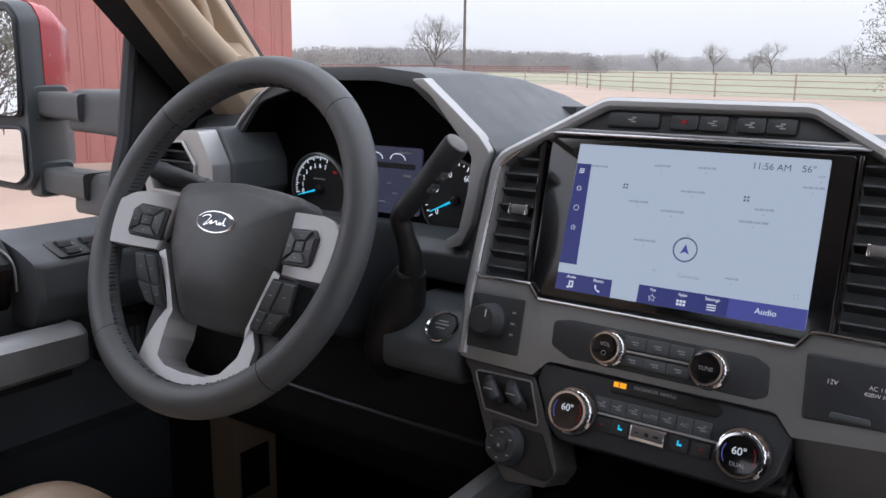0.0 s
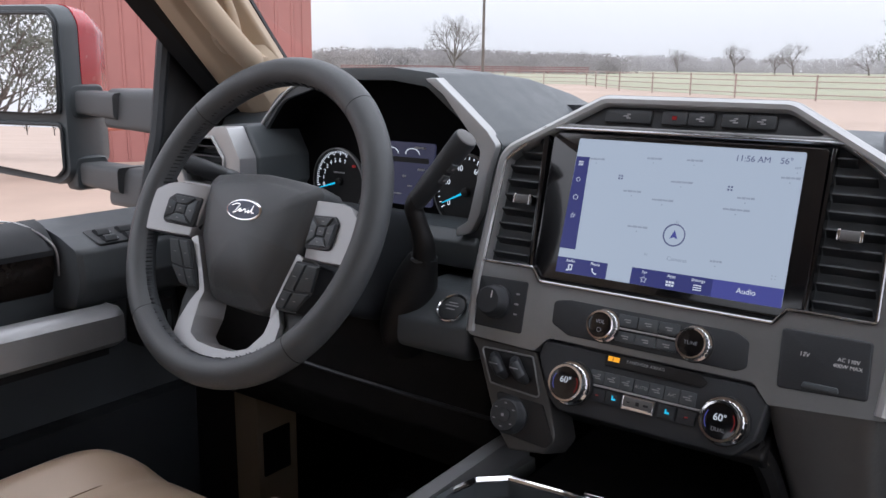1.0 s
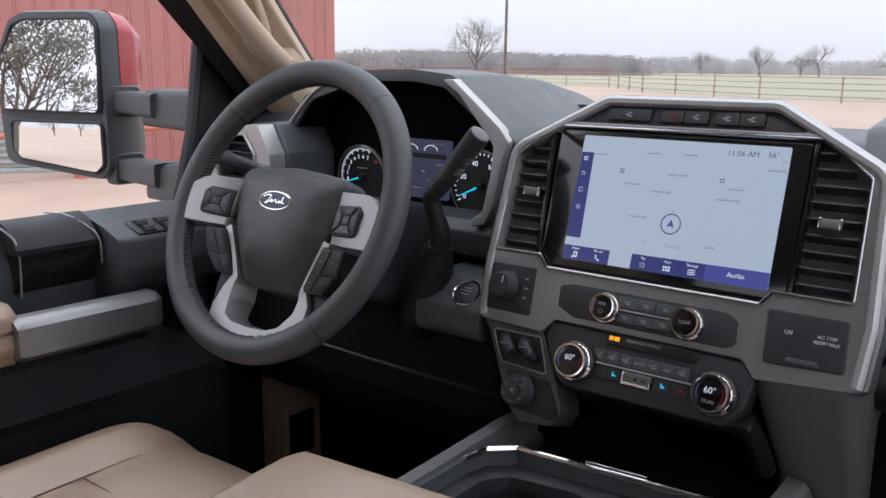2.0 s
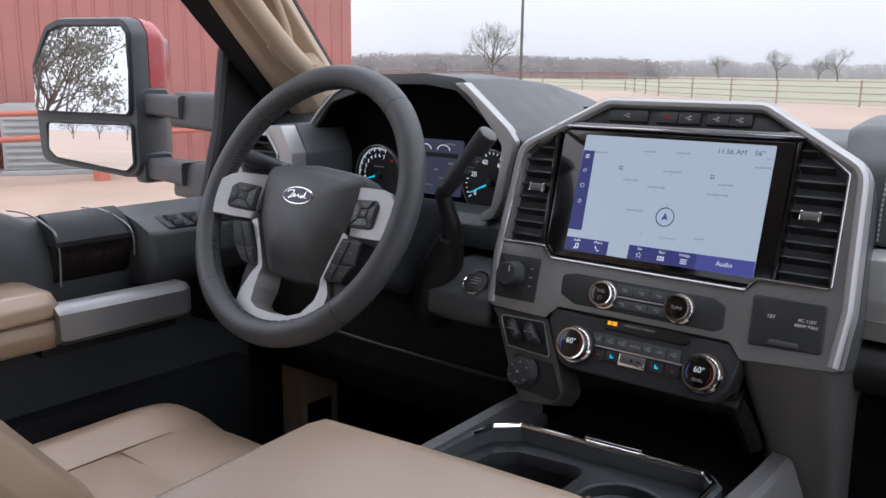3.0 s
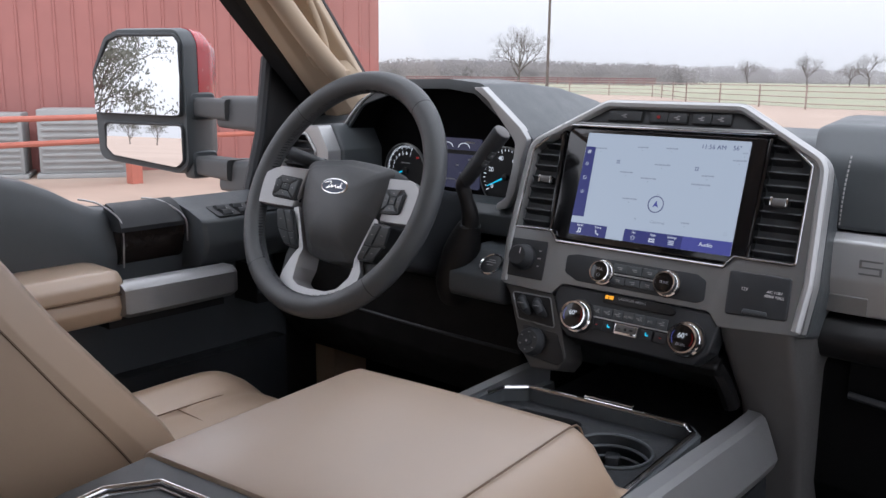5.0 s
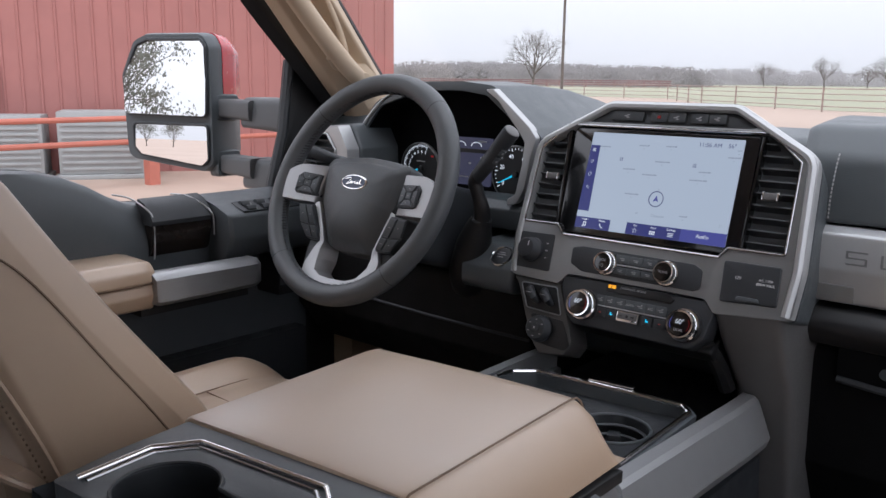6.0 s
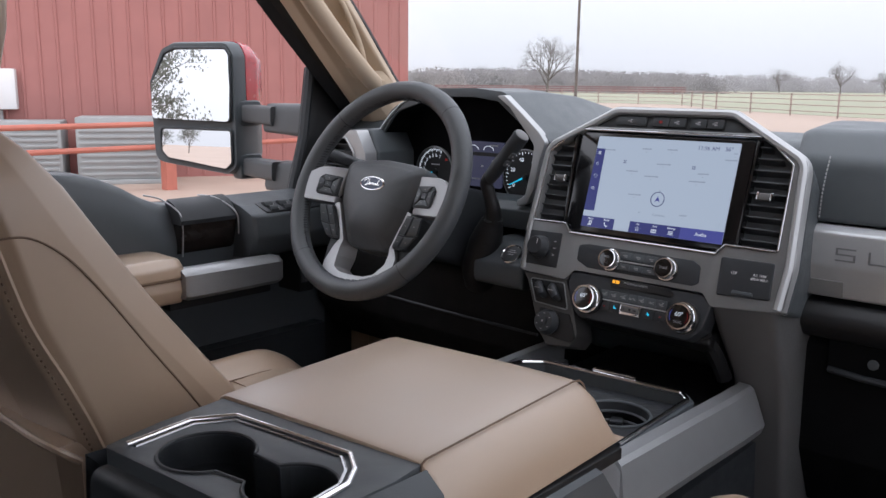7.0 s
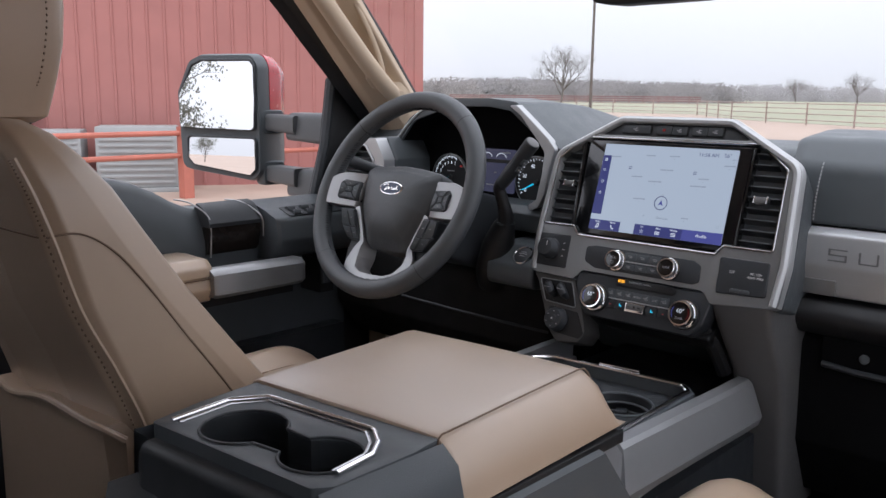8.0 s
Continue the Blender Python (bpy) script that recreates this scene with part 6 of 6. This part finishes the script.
    loft(bm, [[(-0.84 + (x + 0.84) * k, y, 1.40 + (z - 1.40) * k2) for x, z in sec] for y, k, k2 in ((0.05, 1, 1), (0.54, 1, 1), (0.598, 0.985, 0.98), (0.616, 0.93, 0.85), (0.622, 0.85, 0.6))])
    arm = part("armrest", bm, M_TAN, t, "tan leather armrest pad")
    bm = B()
    sec = rounded([(-0.84, 1.394), (-0.724, 1.390), (-0.720, 1.372), (-0.732, 1.346), (-0.84, 1.342)], [0.002, 0.004, 0.01, 0.012, 0.004], 4)
    loft(bm, [[(x, y, z) for x, z in sec] for y in (0.05, 0.600, 0.612)])
    part("armrest_base", bm, M_TAN, arm)
    bm = B()
    tube(bm, [(-0.7195, 0.05, 1.3925), (-0.7195, 0.61, 1.3925)], 0.0014, 5)
    part("seam", bm, M_TAN_SEAM, arm)
    # pull handle
    bm = B()
    sec = [(-0.752, 1.398), (-0.745, 1.409), (-0.715, 1.409), (-0.703, 1.400), (-0.703, 1.362), (-0.712, 1.354), (-0.745, 1.354), (-0.752, 1.364)]
    loft(bm, [[(x + dx, y, 1.38 + (z - 1.38) * k) for x, z in sec] for y, k, dx in ((0.608, 0.93, -0.004), (0.614, 1.0, 0.0), (0.70, 0.99, 0.002), (0.806, 0.94, 0.003), (0.820, 0.90, -0.004), (0.827, 0.80, -0.018))])
    sharp_bevel(bm, bm.edges[:], 0.0025, 2, 35)
    part("pull_handle", bm, M_RAIL, t, "satin silver pull handle")
    bm = B()
    box(bm, (-0.83, 0.60, 1.33), (-0.75, 0.82, 1.352), 0.006)
    part("handle_bracket", bm, M_BLACK, t)
    bm = B()
    box(bm, (-0.845, 0.0, 0.95), (-0.80, 1.0, 1.22), 0.03, None, 4)
    part("door_pocket", bm, M_CHAR2, t)
    bm = B()
    box(bm, (-0.836, 0.905, 1.31), (-0.765, 0.94, 1.385), 0.004)
    sws = part("seat_memory_panel", bm, M_BLACK, t)
    for i in range(3):
        bm = B()
        box(bm, (-0.768, 0.908 + i * 0.010, 1.33), (-0.762, 0.915 + i * 0.010, 1.368), 0.001)
        part("memory_button", bm, M_CHAR, sws)
    # frame round the glass and the mirror sail
    bm = B()
    frame_pts = [(-0.862, 1.20, 1.590), (-0.862, 1.10, 1.690), (-0.862, 1.024, 1.765), (-0.856, 0.939, 1.845), (-0.848, 0.854, 1.925), (-0.83, 0.744, 2.005), (-0.81, 0.604, 2.04), (-0.80, 0.224, 2.05), (-0.80, -0.476, 2.05)]
    sm = smooth_line(frame_pts, 5)
    loft(bm, [[Vector(p) + Vector(o) for o in ((-0.035, 0.026, 0.024), (0.004, -0.004, -0.004), (0.022, 0.008, 0.006), (0.022, 0.030, 0.028), (-0.035, 0.062, 0.058))] for p in sm])
    part("window_frame", bm, M_BLACK, t)
    bm = B()
    msail = Matrix(((0, 0, 1, 0), (1, 0, 0, 0), (0, 1, 0, 0), (0, 0, 0, 1)))
    plate(bm, rounded([(0.982, 1.50), (1.018, 1.62), (1.040, 1.775), (1.08, 1.76), (1.32, 1.52), (1.32, 1.50)], 0.006), [], -0.905, -0.872, msail, 0.004)
    part("mirror_sail", bm, M_BLACK, t)
    bm = B()
    tube(bm, [(-0.865, 0.968, 1.508), (-0.868, 1.004, 1.622), (-0.872, 1.030, 1.771)], 0.011, 8)
    part("glass_channel", bm, M_CHAR2, t)
    return t


DOOR = driver_door()


def tow_mirror():
    t = thing("side_mirror", (-1.0, 1.0, 1.5), "black towing mirror with a red cap on twin arms", "mirror")
    m = pose(-1.203, 0.944, 1.682, 90, 0, 22) @ Matrix.Diagonal((0.95, 0.95, 0.95, 1))
    out = rounded([(-0.124, -0.142), (0.095, -0.168), (0.122, -0.150), (0.122, 0.125), (0.105, 0.156), (-0.055, 0.156), (-0.092, 0.141), (-0.132, 0.060)], [0.03, 0.03, 0.03, 0.04, 0.03, 0.03, 0.03, 0.03], 5)
    bm = B()
    rings = [[m @ Vector((x * k + 0.11 * d, y * k, -d)) for x, y in out] for d, k in ((0.0, 0.985), (0.006, 1.0), (0.03, 1.015), (0.08, 0.98), (0.12, 0.87), (0.145, 0.6))]
    loft(bm, rings)
    part("housing", bm, M_CHAR, t)
    bm = B()
    rings = []
    for d, k in ((0.040, 1.020), (0.08, 0.992), (0.122, 0.882), (0.150, 0.6)):
        rings.append([m @ Vector((x * k + 0.11 * d, max(y, 0.0) * k, -d)) for x, y in out])
    loft(bm, rings)
    part("painted_cap", bm, M_RED_PAINT, t, "glossy red painted cap")
    g1 = rounded([(-0.118, -0.032), (0.111, -0.036), (0.112, 0.126), (0.100, 0.142), (-0.050, 0.142), (-0.080, 0.130), (-0.120, 0.056)], 0.012, 4)
    g2 = rounded([(-0.100, -0.055), (0.111, -0.056), (0.110, -0.138), (0.092, -0.152), (-0.080, -0.131), (-0.1, -0.113)], 0.012, 4)
    for nm, g in (("upper_glass", g1), ("lower_glass", g2)):
        cy = sum(y for _, y in g) / len(g)
        tilt = spot(0, cy, 0.004) @ Euler((radians(-4.0 if nm == "upper_glass" else -2.4), 0, 0)).to_matrix().to_4x4() @ spot(0, -cy, 0)
        bm = B()
        plate(bm, g, [], 0.0, 0.002, m @ tilt, 0)
        part(nm, bm, M_MIRROR, t, "", 0)
        bm = B()
        tube(bm, [m @ Vector((x, y, 0.004)) for x, y in g], 0.0035, 6, True)
        part("glass_rim", bm, M_CHAR2, t)
    for z, drop in ((1.667, 0.007), (1.541, 0.015)):
        a, b = Vector((-1.118, 1.03, z)), Vector((-0.99, 1.035, z - 0.004))
        bm = B()
        ring = rounded([(-0.026, -0.021), (0.026, -0.021), (0.026, 0.021), (-0.026, 0.021)], 0.009, 4)
        loft(bm, [[p + Vector((0, dy * k, dz * k)) for dy, dz in ring] for p, k in ((a, 0.95), (a.lerp(b, 0.5), 1.0), (b, 1.05))])
        arm = part("arm", bm, M_ARM, t)
        c, d = Vector((-1.026, 1.045, z - drop)), Vector((-0.885, 1.07, z - drop - 0.004))
        bm = B()
        ring = rounded([(-0.036, -0.034), (0.045, -0.034), (0.045, 0.032), (-0.028, 0.032)], [0.010, 0.010, 0.014, 0.018], 5)
        loft(bm, [[p + Vector((0, dy * k, dz * k)) for dy, dz in ring] for p, k in ((c, 0.90), (c.lerp(d, 0.04), 1.0), (c.lerp(d, 0.5), 1.05), (d, 1.15))])
        part("arm_sleeve", bm, M_ARM, arm)
        bm = B()
        ring = rounded([(-0.034, -0.030), (0.034, -0.030), (0.034, 0.030), (-0.034, 0.030)], 0.012, 5)
        loft(bm, [[Vector((x, 1.03, z)) + Vector((0, dy * k, dz * k)) for dy, dz in ring] for x, k in ((-1.132, 0.92), (-1.126, 1.0), (-1.104, 1.0), (-1.098, 0.90))])
        part("arm_clamp", bm, M_CHAR, arm)
    return t


tow_mirror()


def pillar_trim():
    t = thing("pillar_trim", (-0.78, 1.122, 1.6), "tan windshield pillar trim with a moulded grab handle", "trim")
    bm = B()
    rings = []
    for z, y, x, h in ((1.58, 1.292, -0.800, 0.068), (1.66, 1.214, -0.795, 0.070), (1.746, 1.132, -0.788, 0.073), (1.766, 1.113, -0.786, 0.0735), (1.81, 1.071, -0.782, 0.075), (1.87, 1.015, -0.776, 0.077), (1.95, 0.936, -0.766, 0.079), (2.05, 0.839, -0.75, 0.08)):
        v = 1.0 if 1.75 < z < 2.0 else 0.0
        sec = rounded([(x - 0.045, y - h), (x - 0.005, y - h), (x + 0.022, y - h * 0.6), (x + 0.030 - 0.046 * v, y - h * 0.18), (x + 0.030 - 0.038 * v, y + h * 0.18), (x + 0.028, y + h * 0.52), (x + 0.005, y + h), (x - 0.045, y + h)], 0.010, 4)
        rings.append([(a, b, z) for a, b in sec])
    loft(bm, rings)
    part("cover", bm, M_TRIM_TAN, t)
    bm = B()
    pts = smooth_line([(-0.772, 1.126, 1.722), (-0.748, 1.104, 1.738), (-0.736, 1.066, 1.760), (-0.732, 1.018, 1.800), (-0.732, 0.958, 1.860), (-0.734, 0.898, 1.924), (-0.745, 0.85, 1.98)], 5)
    tube(bm, pts, [0.008 + 0.011 * min(1, i / 6) for i in range(len(pts))], 12)
    part("grab_handle", bm, M_TRIM_TAN, t)
    bm = B()
    lip = smooth_line([(-0.754, 0.985, 1.950), (-0.752, 1.000, 1.925), (-0.750, 1.022, 1.893), (-0.750, 1.050, 1.847), (-0.752, 1.072, 1.803), (-0.756, 1.080, 1.776), (-0.758, 1.070, 1.760), (-0.750, 1.050, 1.758), (-0.740, 1.025, 1.776)], 6)
    tube(bm, lip, [0.0045 + 0.003 * min(1, i / 30) for i in range(len(lip))], 10)
    part("recess_lip", bm, M_TRIM_TAN, t)
    bm = B()
    tube(bm, smooth_line([(-0.80, 1.367, 1.575), (-0.79, 1.207, 1.745), (-0.778, 1.092, 1.872), (-0.76, 0.922, 2.04)], 5), 0.008, 6)
    part("glass_seal", bm, M_BLACK, t)


pillar_trim()


def kick_panel():
    t = thing("kick_panel", (-0.8, 1.1, 0.87), "tan lower pillar trim with a black block as its dark opening", "trim")
    bm = B()
    box(bm, (-0.86, 1.13, 0.862), (-0.80, 1.225, 1.22), 0.015, None, 3)
    part("cover", bm, M_TRIM_TAN, t)
    # no hole is cut: a black block paints the dark of the opening
    bm = B()
    box(bm, (-0.803, 1.142, 0.995), (-0.797, 1.205, 1.08), 0.002)
    part("dark_opening_block", bm, M_BLACK, t)


kick_panel()


def brake_pedal():
    t = thing("brake_pedal", (-0.40, 1.15, 0.87), "black rubber brake pedal on a dark arm", "pedal")
    bm = B()
    box(bm, (-0.47, 1.10, 1.02), (-0.36, 1.125, 1.085), 0.008)
    part("pad", bm, M_CHAR2, t)
    bm = B()
    tube(bm, [(-0.415, 1.125, 1.05), (-0.415, 1.25, 1.12), (-0.415, 1.32, 1.26)], 0.012, 8)
    part("arm", bm, M_BLACK, t)


brake_pedal()


def rear_view_mirror():
    t = thing("rear_view_mirror", (-0.02, 0.95, 1.90), "black rear-view mirror hanging from the windshield", "mirror")
    bm = B()
    plate(bm, rounded([(-0.13, 1.885), (-0.08, 1.879), (0.06, 1.879), (0.11, 1.885), (0.115, 1.945), (-0.135, 1.945)], 0.02), [], -0.99, -0.95, BACK, 0.008, 3)
    part("housing", bm, M_BLACK, t)
    bm = B()
    tube(bm, [(-0.01, 0.985, 1.92), (-0.01, 1.02, 1.93)], 0.012, 10)
    part("stem", bm, M_BLACK, t)


rear_view_mirror()
